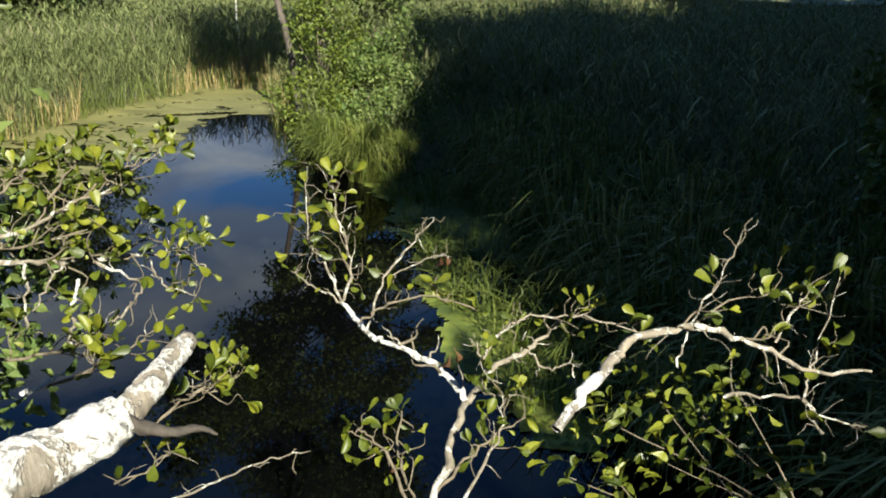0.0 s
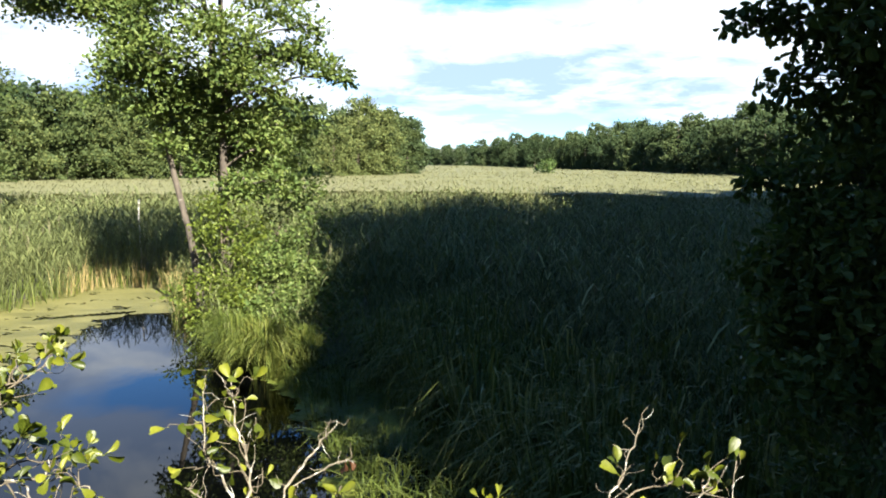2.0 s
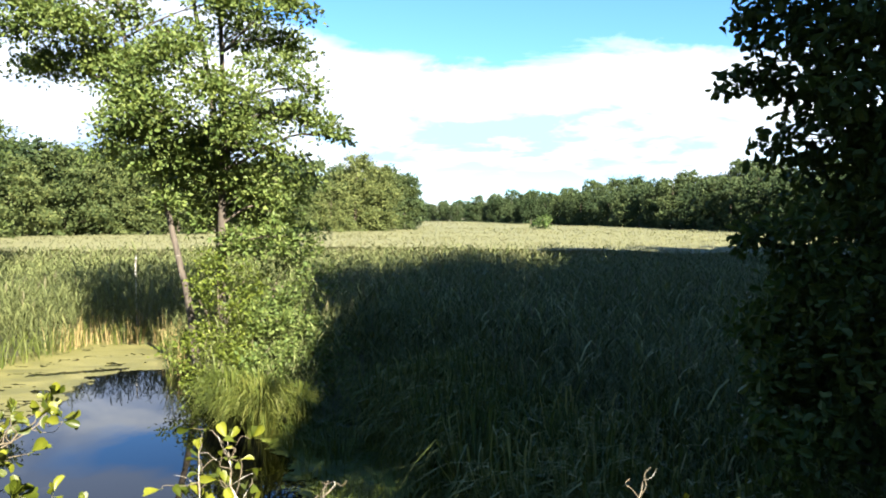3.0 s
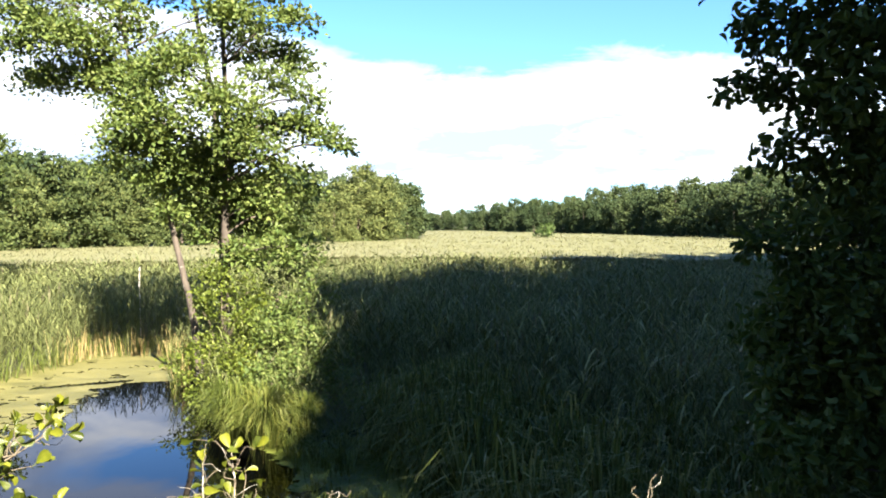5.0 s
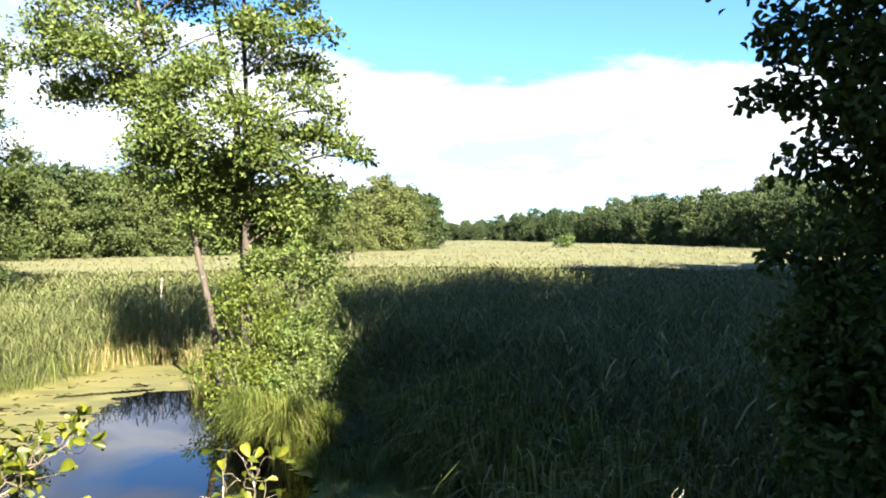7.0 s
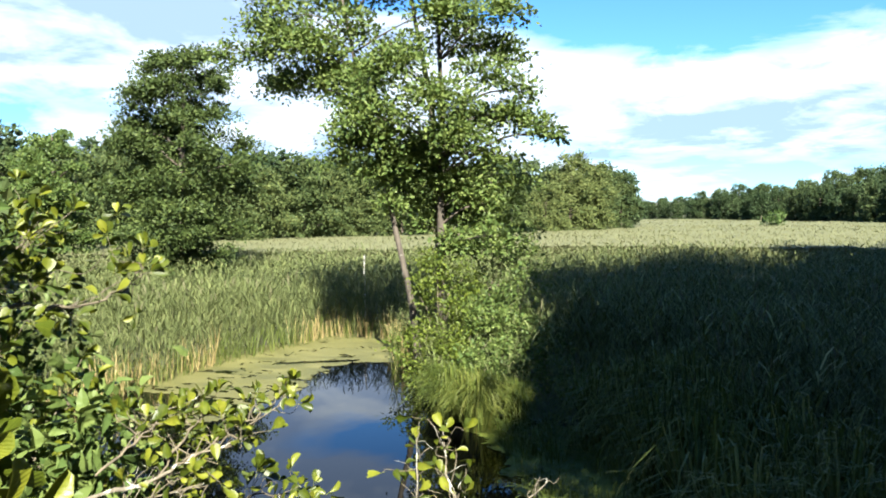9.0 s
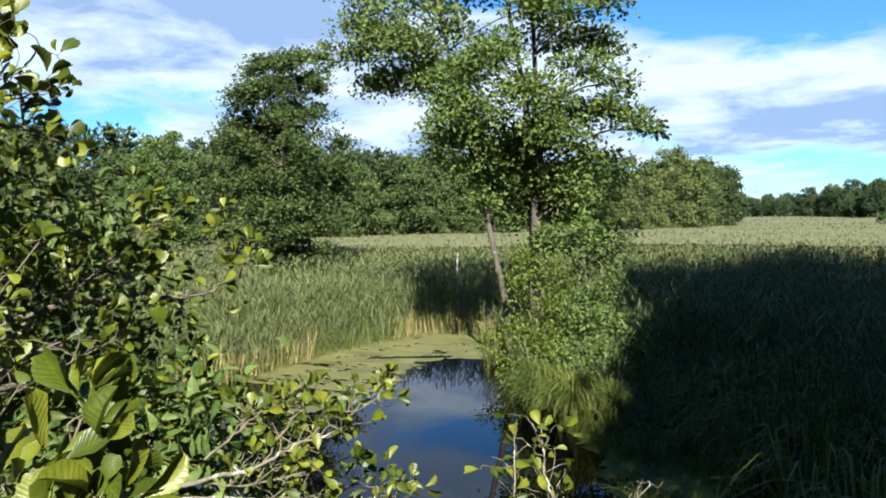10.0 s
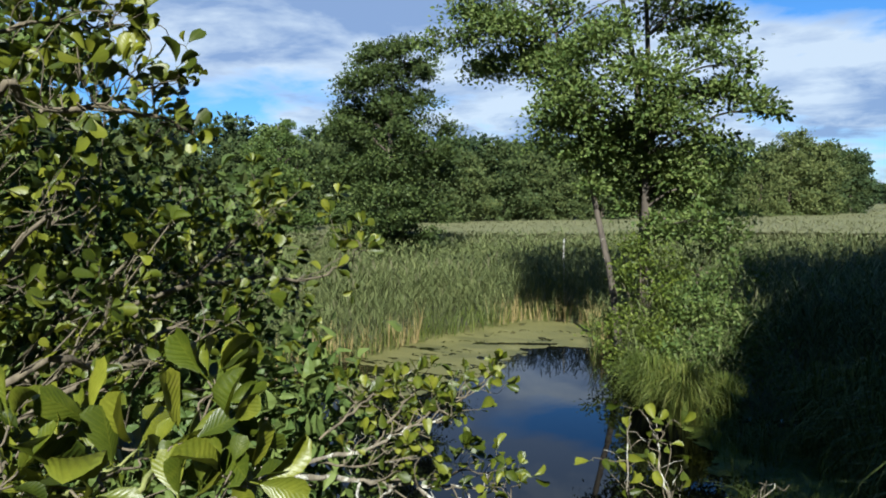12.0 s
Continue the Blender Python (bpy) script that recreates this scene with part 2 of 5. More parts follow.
LICHEN_BARK = bark("lichened_bark", (0.05, 0.043, 0.032), (0.21, 0.185, 0.14), (0.84, 0.84, 0.78), 9.5, 0.45, 1.0)
STUB_BARK = bark("weathered_bark", (0.045, 0.038, 0.028), (0.22, 0.19, 0.14), (0.78, 0.77, 0.70), 15.0, 0.46, 1.0)
TWIG = bark("pale_twig_bark", (0.06, 0.05, 0.034), (0.20, 0.175, 0.125), (0.55, 0.54, 0.46), 24.0, 0.52, 0.6)
TWIG_DARK = bark("brown_twig_bark", (0.045, 0.036, 0.022), (0.15, 0.125, 0.08), None, 30.0)
GREEN_TWIG = bark("green_shoot", (0.09, 0.11, 0.025), (0.24, 0.25, 0.08), None, 40.0, bump=0.2)
# brown broken wood, its colour darkened for the shade below the log
SHADED_WOOD = bark("shaded_broken_wood", (0.012, 0.01, 0.007), (0.05, 0.04, 0.028), None, 20.0)


# ---- building helpers ----
rng = np.random.default_rng(7)


class Shape:
    """Gathers corners and faces of one mesh."""

    def __init__(self):
        self.v, self.f, self.uv, self.count = [], [], [], 0

    def put(self, verts, faces, uv=None):
        self.v.append(np.asarray(verts, float))
        self.f.append(np.asarray(faces, int) + self.count)
        self.uv.append(np.zeros((len(verts), 2)) if uv is None else np.asarray(uv, float))
        self.count += len(verts)
        return self

    def mesh(self, name, mat, smooth=False):
        me = bpy.data.meshes.new(name)
        v = np.concatenate(self.v)
        me.vertices.add(len(v))
        me.vertices.foreach_set("co", v.ravel())
        starts, loops, at = [], [], 0
        for f in self.f:
            starts.append(at + np.arange(len(f)) * f.shape[1])
            loops.append(f.ravel())
            at += f.size
        loops = np.concatenate(loops)
        starts = np.concatenate(starts)
        me.loops.add(len(loops))
        me.loops.foreach_set("vertex_index", loops)
        me.polygons.add(len(starts))
        me.polygons.foreach_set("loop_start", starts)
        me.polygons.foreach_set("use_smooth", np.full(len(starts), smooth))
        layer = me.uv_layers.new(name="UVMap")
        layer.data.foreach_set("uv", np.concatenate(self.uv)[loops].ravel())
        me.materials.append(mat)
        me.update(calc_edges=True)
        return me


def part(name, shape, mat, parent, label="", smooth=False):
    ob = new(name, shape.mesh(name, mat, smooth))
    ob.parent = parent
    if label:
        tagged(ob, label)
    return ob


def thing(name, label, category, at=(0, 0, 0), group=""):
    ob = new(name)
    ob.location = at
    return tagged(ob, label, category, group)


def unit(a):
    return a / np.maximum(np.linalg.norm(a, axis=-1, keepdims=True), 1e-9)


def spline(points, steps=6):
    """A smooth line through the points (Catmull-Rom); the columns may hold more than a place."""
    p = np.asarray(points, float)
    p = np.vstack([2 * p[0] - p[1], p, 2 * p[-1] - p[-2]])
    t = np.linspace(0, 1, steps, endpoint=False)[:, None]
    out = []
    for a, b, c, d in zip(p[:-3], p[1:-2], p[2:-1], p[3:]):
        out.append(0.5 * (2 * b + (c - a) * t + (2 * a - 5 * b + 4 * c - d) * t ** 2 + (3 * b - a - 3 * c + d) * t ** 3))
    return np.vstack(out + [p[-2:-1]])


def tube(shape, line, radii, sides=6, knots=0.0, seed=0):
    """A tapered, slightly knotty limb along a line, closed at its end."""
    line, r = np.asarray(line, float), np.asarray(radii, float)
    g = np.random.default_rng(seed + len(line) * 13)
    along = unit(np.gradient(line, axis=0))
    ref = np.where(np.abs(along[:, 2:3]) > 0.9, [[1.0, 0.0, 0.0]], [[0.0, 0.0, 1.0]])
    a = unit(np.cross(along, ref))
    b = np.cross(along, a)
    turn = np.arange(sides) * 2 * np.pi / sides
    wob = 1 + knots * g.uniform(-1, 1, (len(line), sides))
    ring = (a[:, None] * np.cos(turn)[None, :, None] + b[:, None] * np.sin(turn)[None, :, None]) * (r[:, None] * wob)[..., None]
    v = (line[:, None] + ring).reshape(-1, 3)
    v = np.vstack([v, line[-1:] + along[-1:] * r[-1] * 0.4])
    k, j = np.meshgrid(np.arange(len(line) - 1), np.arange(sides), indexing="ij")
    k, j = k.ravel(), j.ravel()
    n = (j + 1) % sides
    shape.put(v, np.stack([k * sides + j, k * sides + n, (k + 1) * sides + n, (k + 1) * sides + j], 1))
    last, j = (len(line) - 1) * sides, np.arange(sides)
    shape.f.append(np.stack([last + j, last + (j + 1) % sides, np.full(sides, len(v) - 1)], 1) + shape.count - len(v))


FOLDED = (np.array([(0, 0, 0), (0.5, -0.30, 0.10), (1, 0, 0), (0.5, 0.30, 0.10)], float), np.array([(0, 1, 2), (0, 2, 3)]))


SLIVER = (np.array([(0, -0.34, 0), (1, 0, 0.06), (0.15, 0.38, 0)], float), np.array([(0, 1, 2)]))


def round_leaf(wide, fold, curl):
    """A rounded alder leaf with a folded blade, a curled tip and its stalk."""
    v, uv = [], []
    for i, (s, w) in enumerate(((0.0, 0.03), (0.14, 0.15), (0.36, 0.32), (0.64, 0.47), (0.88, 0.45), (1.0, 0.22))):
        for k in (-1, 0, 1):
            ruffle = 0.03 * math.sin(2.3 * i + 1.7 * k)
            v.append((s + (0.02 if i < 5 else 0.05) * abs(k), k * w * wide, (fold * w + ruffle) * abs(k) - curl * s * s))
            uv.append((s, 0.5 + 0.5 * k))
    f = [(3 * i + k, 3 * i + k + 1, 3 * i + k + 4, 3 * i + k + 3) for i in range(5) for k in (0, 1)]
    n = len(v)
    v += [(-0.34, -0.012, -0.06), (-0.34, 0.012, -0.06), (0.02, 0.014, 0.004), (0.02, -0.014, 0.004)]
    uv += [(0.5, 0.5)] * 4
    f.append((n, n + 1, n + 2, n + 3))
    return np.array(v), np.array(f), np.array(uv)


ROUNDS = [round_leaf(0.78, 0.30, 0.15), round_leaf(0.62, 0.60, 0.28), round_leaf(0.70, 0.40, -0.18), round_leaf(0.50, 0.85, 0.40), round_leaf(0.66, -0.25, 0.34)]
ROUND = ROUNDS[1]


def leaves(shape, pos, way, normal, size, pattern=FOLDED):
    """One leaf at every place, pointing along way, facing normal."""
    x = unit(way)
    y = unit(np.cross(normal, x))
    z = np.cross(x, y)
    size = np.broadcast_to(np.asarray(size, float), (len(pos),))[:, None, None]
    t, f = pattern[0], pattern[1]
    v = pos[:, None] + size * (t[None, :, :1] * x[:, None] + t[None, :, 1:2] * y[:, None] + t[None, :, 2:] * z[:, None])
    faces = (f[None] + (np.arange(len(pos)) * len(t))[:, None, None]).reshape(-1, f.shape[1])
    shape.put(v.reshape(-1, 3), faces, np.tile(pattern[2], (len(pos), 1)) if len(pattern) > 2 else None)


def lump():
    bm = bmesh.new()
    bmesh.ops.create_icosphere(bm, subdivisions=1, radius=1.0)
    v, f = np.array([p.co[:] for p in bm.verts]), np.array([[p.index for p in q.verts] for q in bm.faces])
    bm.free()
    return v, f


LUMP = lump()


def ball(g, n, hollow=0.5):
    """Places in a unit ball, thinner at its heart."""
    d = unit(g.normal(size=(n, 3)))
    return d * (hollow + (1 - hollow) * g.random((n, 1))) ** 0.6


def clumps(shape, g, heads, per, size, flat=0.62, sprays=7, up=0.8, tight=1.0, pattern=FOLDED, core=0.0, thick=0.22):
    """Leafy heads (x, y, z, radius): each is a handful of sprays, each spray a loose plate of leaves."""
    for x, y, z, r in heads:
        k = max(3, int(sprays * g.uniform(0.7, 1.3)))
        mids = ball(g, k, 0.25) * r * 0.8 * (1, 1, flat) + (x, y, z)
        n = max(2, int(per * r * r * g.uniform(0.8, 1.2) / k))
        if core:
            shape.put(LUMP[0] * r * core * (1, 1, flat + 0.15) * np.random.default_rng(int(r * 9973)).uniform(0.8, 1.2, LUMP[0].shape) + (x, y, z), LUMP[1])
        for m in mids:
            sr = r * g.uniform(0.34, 0.6)
            p = g.normal(size=(n, 3)) * sr * (0.52, 0.52, thick) * tight
            p[:, 2] -= 0.25 * (p[:, 0] ** 2 + p[:, 1] ** 2) / sr
            out = unit(p + (0, 0, 0.25 * sr))
            normal = unit(g.normal(size=(n, 3)) * 0.55 + (0, 0, up) + out * (1.05 - up))
            leaves(shape, p + m, out + g.normal(size=(n, 3)) * 0.7, normal, size * g.uniform(0.65, 1.3, n), pattern)


def limbs(shape, g, stem, heads, thick, sides=5, twigs=3):
    """A limb from the stem (rows of x, y, z, radius) to every head."""
    for x, y, z, r in heads:
        goal = np.array((x, y, z))
        below = stem[stem[:, 2] < z - 0.25 * np.hypot(stem[:, 0] - x, stem[:, 1] - y)]
        start = below[-1] if len(below) else stem[len(stem) // 3]
        span = np.linalg.norm(goal - start[:3])
        mid = start[:3] * 0.5 + goal * 0.5 + (0, 0, 0.10 * span) + g.normal(size=3) * 0.06 * span
        line = spline([start[:3], mid, goal], 5)
        r0 = min(start[3] * 0.6, thick * (0.4 + 0.2 * span))
        tube(shape, line, np.linspace(r0, r0 * 0.18, len(line)), sides, 0.08)
        for _ in range(twigs):
            tip = goal + g.normal(size=3) * r * (0.6, 0.6, 0.35)
            twig = spline([line[-5], (line[-3] + tip) / 2, tip], 3)
            tube(shape, twig, np.linspace(r0 * 0.3, r0 * 0.08, len(twig)), 3)


# ---- the land: bank, pond, reed bed ----
POND = np.array([(-5.5, 2.6), (-9.5, 6.0), (-11.9, 11.0), (-11.9, 15.0), (-11.8, 18.2), (-11.2, 20.9), (-10.8, 23.2), (-8.6, 23.1),
                 (-7.3, 20.8), (-6.7, 18.6), (-5.6, 16.6), (-4.5, 14.4), (-3.2, 13.7), (-1.6, 14.0), (-0.6, 12.4), (0.2, 9.8),
                 (0.7, 7.4), (1.6, 5.4), (2.6, 3.6), (1.5, 2.6)])


def pond_gap(x, y):
    """Signed distance to the pond's shore, negative on the water."""
    p = np.stack([x, y], -1)
    a, b = POND, np.roll(POND, -1, 0)
    best, inside = np.full(p.shape[:-1], 1e9), np.zeros(p.shape[:-1], bool)
    for (ax, ay), (bx, by) in zip(a, b):
        e = np.array((bx - ax, by - ay))
        t = np.clip(((p - (ax, ay)) @ e) / (e @ e), 0, 1)
        best = np.minimum(best, np.linalg.norm(p - (ax, ay) - t[..., None] * e, axis=-1))
        cross = ((ay > p[..., 1]) != (by > p[..., 1])) & (p[..., 0] < (bx - ax) * (p[..., 1] - ay) / (by - ay + 1e-12) + ax)
        inside ^= cross
    return np.where(inside, -best, best)


def step(lo, hi, x):
    t = np.clip((x - lo) / (hi - lo), 0, 1)
    return t * t * (3 - 2 * t)


# the edge of the woods: bearing to the left of straight ahead, distance
WOOD_LEFT = np.array([(2.9, 138.0), (4.9, 122), (9, 108), (16, 100), (22, 94), (27, 87), (30, 82), (40, 75), (47, 70), (66, 64)])
WOOD_RIGHT = np.array([(-46, 78.0), (-36, 92), (-30, 110), (-23, 138), (-17, 176), (-12, 226), (-7.5, 280), (-4, 340), (-0.5, 500), (3.0, 600)])


def rise(x, y):
    """How high the ground stands."""
    x, y = np.asarray(x, float), np.asarray(y, float)
    bumps = 0.05 * np.sin(x * 1.7 + 1.3 * np.sin(y * 1.1)) + 0.04 * np.sin(y * 2.3 + x)
    gap = pond_gap(x, y) + 0.12 * np.sin(x * 2.9) * np.cos(y * 3.3)
    z = np.where(gap > 0, -0.03 + 0.13 * step(0.6, 1.4, gap) + bumps * step(0.9, 1.8, gap), -0.7 * step(0, 1.2, -gap) - 0.03)
    bank = 2.3 * step(3.4, 0.9, y + 0.25 * np.sin(x * 0.9) + 0.06 * np.abs(x)) * step(70, 40, np.abs(x))
    z = np.where(bank > 0.02, np.maximum(z, bank - 0.02 + bumps * 0.5), z)
    far, turn = np.hypot(x, y), np.degrees(np.arctan2(-x, y))
    edge = np.where(turn > 1.6, np.interp(turn, WOOD_LEFT[:, 0], WOOD_LEFT[:, 1]), np.interp(turn, WOOD_RIGHT[:, 0], WOOD_RIGHT[:, 1]))
    return z + np.where(y > 20, step(0, 140, far - edge) * np.where(turn > 1.6, 7.0 * step(2.5, 7.0, turn), 15.0), 0.0)


def ground_sheet():
    near = np.arange(-16, 16.01, 0.4)
    wide = np.cumsum(0.5 * 1.13 ** np.arange(45))
    xs = np.concatenate([(-16 - wide)[::-1], near, 16 + wide])
    ys = np.concatenate([(-4 - wide)[::-1], np.arange(-4, 26.01, 0.4), 26 + wide])
    x, y = np.meshgrid(xs, ys, indexing="ij")
    v = np.stack([x, y, rise(x, y)], -1).reshape(-1, 3)
    i, j = np.meshgrid(np.arange(len(xs) - 1), np.arange(len(ys) - 1), indexing="ij")
    a = (i * len(ys) + j).ravel()
    s = Shape().put(v, np.stack([a, a + len(ys), a + len(ys) + 1, a + 1], 1))
    tagged(new("ground", s.mesh("ground", SOIL, True)), "dark wet marsh soil under reeds and woods", "ground", kind="structure")


def water_sheet():
    s = Shape().put([(-16, 1.5, 0), (5, 1.5, 0), (5, 25, 0), (-16, 25, 0)], [(0, 1, 2, 3)])
    tagged(new("water", s.mesh("water", WATER)), "still dark pond water mirroring sky and alders", "water", kind="structure")


def field_noise(x, y, scale, seed):
    """Smooth noise between about -1 and 1."""
    g = np.random.default_rng(seed)
    out = 0
    for k in range(7):
        a, f, ph = g.uniform(0, 2 * np.pi), scale * 1.55 ** k, g.uniform(0, 6.28)
        b = a + g.uniform(0.8, 2.0)
        out = out + np.sin(f * (x * np.cos(a) + y * np.sin(a)) + ph + 1.7 * np.sin(f * 0.7 * (x * np.cos(b) + y * np.sin(b)) + ph * 2)) * 0.75 ** k
    return out / 2.2


def floating_mat(name, label, mat, x0, x1, y0, y1, cell, keep, height):
    """A mat of floating plants, ragged at its edges."""
    xs, ys = np.arange(x0, x1, cell), np.arange(y0, y1, cell)
    x, y = np.meshgrid(xs, ys, indexing="ij")
    jx, jy = x + rng.uniform(-0.3, 0.3, x.shape) * cell, y + rng.uniform(-0.3, 0.3, x.shape) * cell
    v = np.stack([jx, jy, height + 0.010 * rng.random(x.shape)], -1).reshape(-1, 3)
    on = keep(x, y)
    i, j = np.nonzero(on[:-1, :-1])
    a = i * len(ys) + j
    s = Shape().put(v, np.stack([a, a + len(ys), a + len(ys) + 1, a + 1], 1))
    tagged(new(name, s.mesh(name, mat, True)), label, "water plants", kind="stuff")


OPEN_EDGE = np.array([(10.0, -9.6), (11.5, -9.2), (13.0, -8.6), (14.7, -8.1), (16.3, -8.35), (18.3, -8.7), (19.1, -8.1), (19.6, -6.6), (24.0, -6.0)])


def on_duckweed(x, y):
    edge = np.interp(y, OPEN_EDGE[:, 0], OPEN_EDGE[:, 1])
    ragged = 0.30 * field_noise(x, y, 1.6, 3)
    far_end = (y > 19.35 + 0.15 * ragged) & (x > -8.6)
    thick = ((x < edge + ragged) & (y > 12.4 + ragged)) | far_end
    streak = field_noise(x * 0.55 + 0.35 * y, y * 1.6, 1.5, 5)
    thin = np.where(y < 14.6, 0.15, -0.95) < streak
    lines = np.abs(field_noise(x * 0.5 - 0.3 * y, y * 1.2 + 0.2 * x, 1.1, 8)) > 0.035 + 0.05 * step(16.0, 13.0, y)
    lane = lines & (np.abs(y - 18.9 - 0.45 * (x + 9.3) - 0.1 * ragged) > np.where((x > -10.3) & (x < -8.2), 0.16, 0.0))
    return thick & (pond_gap(x, y) < 1.0) & (thin | far_end) & lane


def on_algae(x, y):
    cover = field_noise(x, y, 1.3, 11) + 0.25 * field_noise(x, y, 5.0, 12)
    ridge = 1.1 * np.exp(-((x + 3.0) ** 2 + (y - 13.3) ** 2) / 1.6) + 0.25 * step(-3.0, -0.6, x) + 0.3 * step(6.5, 12, y)
    right = x > -3.4 + 0.39 * (14 - y) + 0.25 * field_noise(x, y, 2.0, 13)
    return right & (cover + ridge > 0.12) & (pond_gap(x, y) < 0.2) & (y > 5.5)


# ---- reeds ----
def ribbon(points, widths, lean):
    """A narrow blade along a line, as corners and faces; it ends in a point."""
    p = np.asarray(points, float)
    side = np.array((-np.sin(lean), np.cos(lean), 0))
    v = np.concatenate([np.stack([a - side * w / 2, a + side * w / 2]) for a, w in zip(p[:-1], widths)] + [p[-1:]])
    n = len(p) - 1
    f = [(2 * i, 2 * i + 1, 2 * i + 3, 2 * i + 2) for i in range(n - 1)]
    tri = [(2 * n - 2, 2 * n - 1, 2 * n)]
    f = [(a, b, c) for a, b, c, d in f] + [(a, c, d) for a, b, c, d in f] + tri
    return v, np.array(f)


def reed_pattern(g, blades, wide, tall=2.0, detail=2, low=0.35, plume=False):
    """One reed of the bed: its stem and arching leaves, and a plume for some."""
    vs, fs, n = [], [], 0

    def keep(v, f):
        nonlocal n
        vs.append(v), fs.append(f + n)
        n += len(v)
    lean = g.uniform(-0.10, 0.10, 2) * tall
    if not plume:
        keep(*ribbon([(0, 0, 0), (lean[0] * 0.3, lean[1] * 0.3, tall * 0.55), (lean[0], lean[1], tall * 0.97)], (wide * 0.4, wide * 0.35), g.uniform(0, 3.1)))
        for k in range(blades):
            h = tall * (low + (0.98 - low) * (k + g.uniform(0, 0.8)) / blades)
            a, size = g.uniform(0, 6.28), g.uniform(0.30, 0.66) * (1.15 - 0.35 * h / tall)
            o, c, s = lean * (h / tall), np.cos(a), np.sin(a)
            if detail >= 2:
                line = [(0, 0), (0.32, 0.62), (0.66, 0.92), (0.98, g.uniform(0.2, 1.0))]
                width = (wide * 0.7, wide, wide * 0.7)
            else:
                line = [(0, 0), (0.5, 0.6), (1.0, g.uniform(0.3, 0.7))]
                width = (wide * 0.8, wide)
            keep(*ribbon([(o[0] + c * u * size, o[1] + s * u * size, h + w * size * 0.7) for u, w in line], width, a))
    else:
        a = g.uniform(0, 6.28)
        keep(*ribbon([(lean[0], lean[1], tall * 0.94), (lean[0] * 1.2, lean[1] * 1.2, tall * 1.04), (lean[0] * 1.5 + 0.06 * np.cos(a), lean[1] * 1.5 + 0.06 * np.sin(a), tall * 1.13)],
                     (0.02, wide * 1.7), g.uniform(0, 3.1)))
    return np.concatenate(vs), np.concatenate(fs)


def scatter(shape, g, patterns, x, y, z, scale):
    """A pattern at each place, turned at random."""
    pick, turn = g.integers(0, len(patterns), len(x)), g.uniform(0, 6.283, len(x))
    for k, (v, f) in enumerate(patterns):
        m = pick == k
        if not m.any():
            continue
        c, s, q = np.cos(turn[m])[:, None], np.sin(turn[m])[:, None], scale[m][:, None]
        w = np.stack([(v[:, 0] * c - v[:, 1] * s) * q + x[m][:, None], (v[:, 0] * s + v[:, 1] * c) * q + y[m][:, None], v[:, 2] * q + z[m][:, None]], -1)
        shape.put(w.reshape(-1, 3), (f[None] + (np.arange(m.sum()) * len(v))[:, None, None]).reshape(-1, 3))


def reed_places(g, d0, d1, density, a0=-37.0, a1=68.0):
    area = math.radians(a1 - a0) / 2 * (d1 ** 2 - d0 ** 2)
    n = int(area * density)
    d, a = np.sqrt(g.uniform(d0 ** 2, d1 ** 2, n)), np.radians(g.uniform(a0, a1, n))
    x, y = -np.sin(a) * d, np.cos(a) * d
    gap = pond_gap(x, y)
    turn = np.degrees(a)
    edge = np.where(turn > 1.6, np.interp(turn, WOOD_LEFT[:, 0], WOOD_LEFT[:, 1]), np.interp(turn, WOOD_RIGHT[:, 0], WOOD_RIGHT[:, 1]))
    ok = (gap > np.where(x < -6.5, -0.2, 0.05) + 0.3 * g.random(n)) & (y > 5.2 + 0.12 * np.abs(x)) & (d < edge - 1)
    ok &= ~((np.hypot(x + 3.4, y - 13.9) < 0.9) | (np.hypot(x + 5.9, y - 18.6) < 0.8))          # the sedge, the alder's foot
    ok &= ~((np.hypot((x + 3.2) / 1.3, y - 16.2) < 1.5) & (g.random(n) < 0.75))                      # low shrubs grow here
    ok &= ~((x > -2.5) & (x < 5) & (y < 12.5) & (gap < 1.9 + 0.6 * np.sin(y * 2.0)))                                        # bank grass grows here
    return x[ok], y[ok]


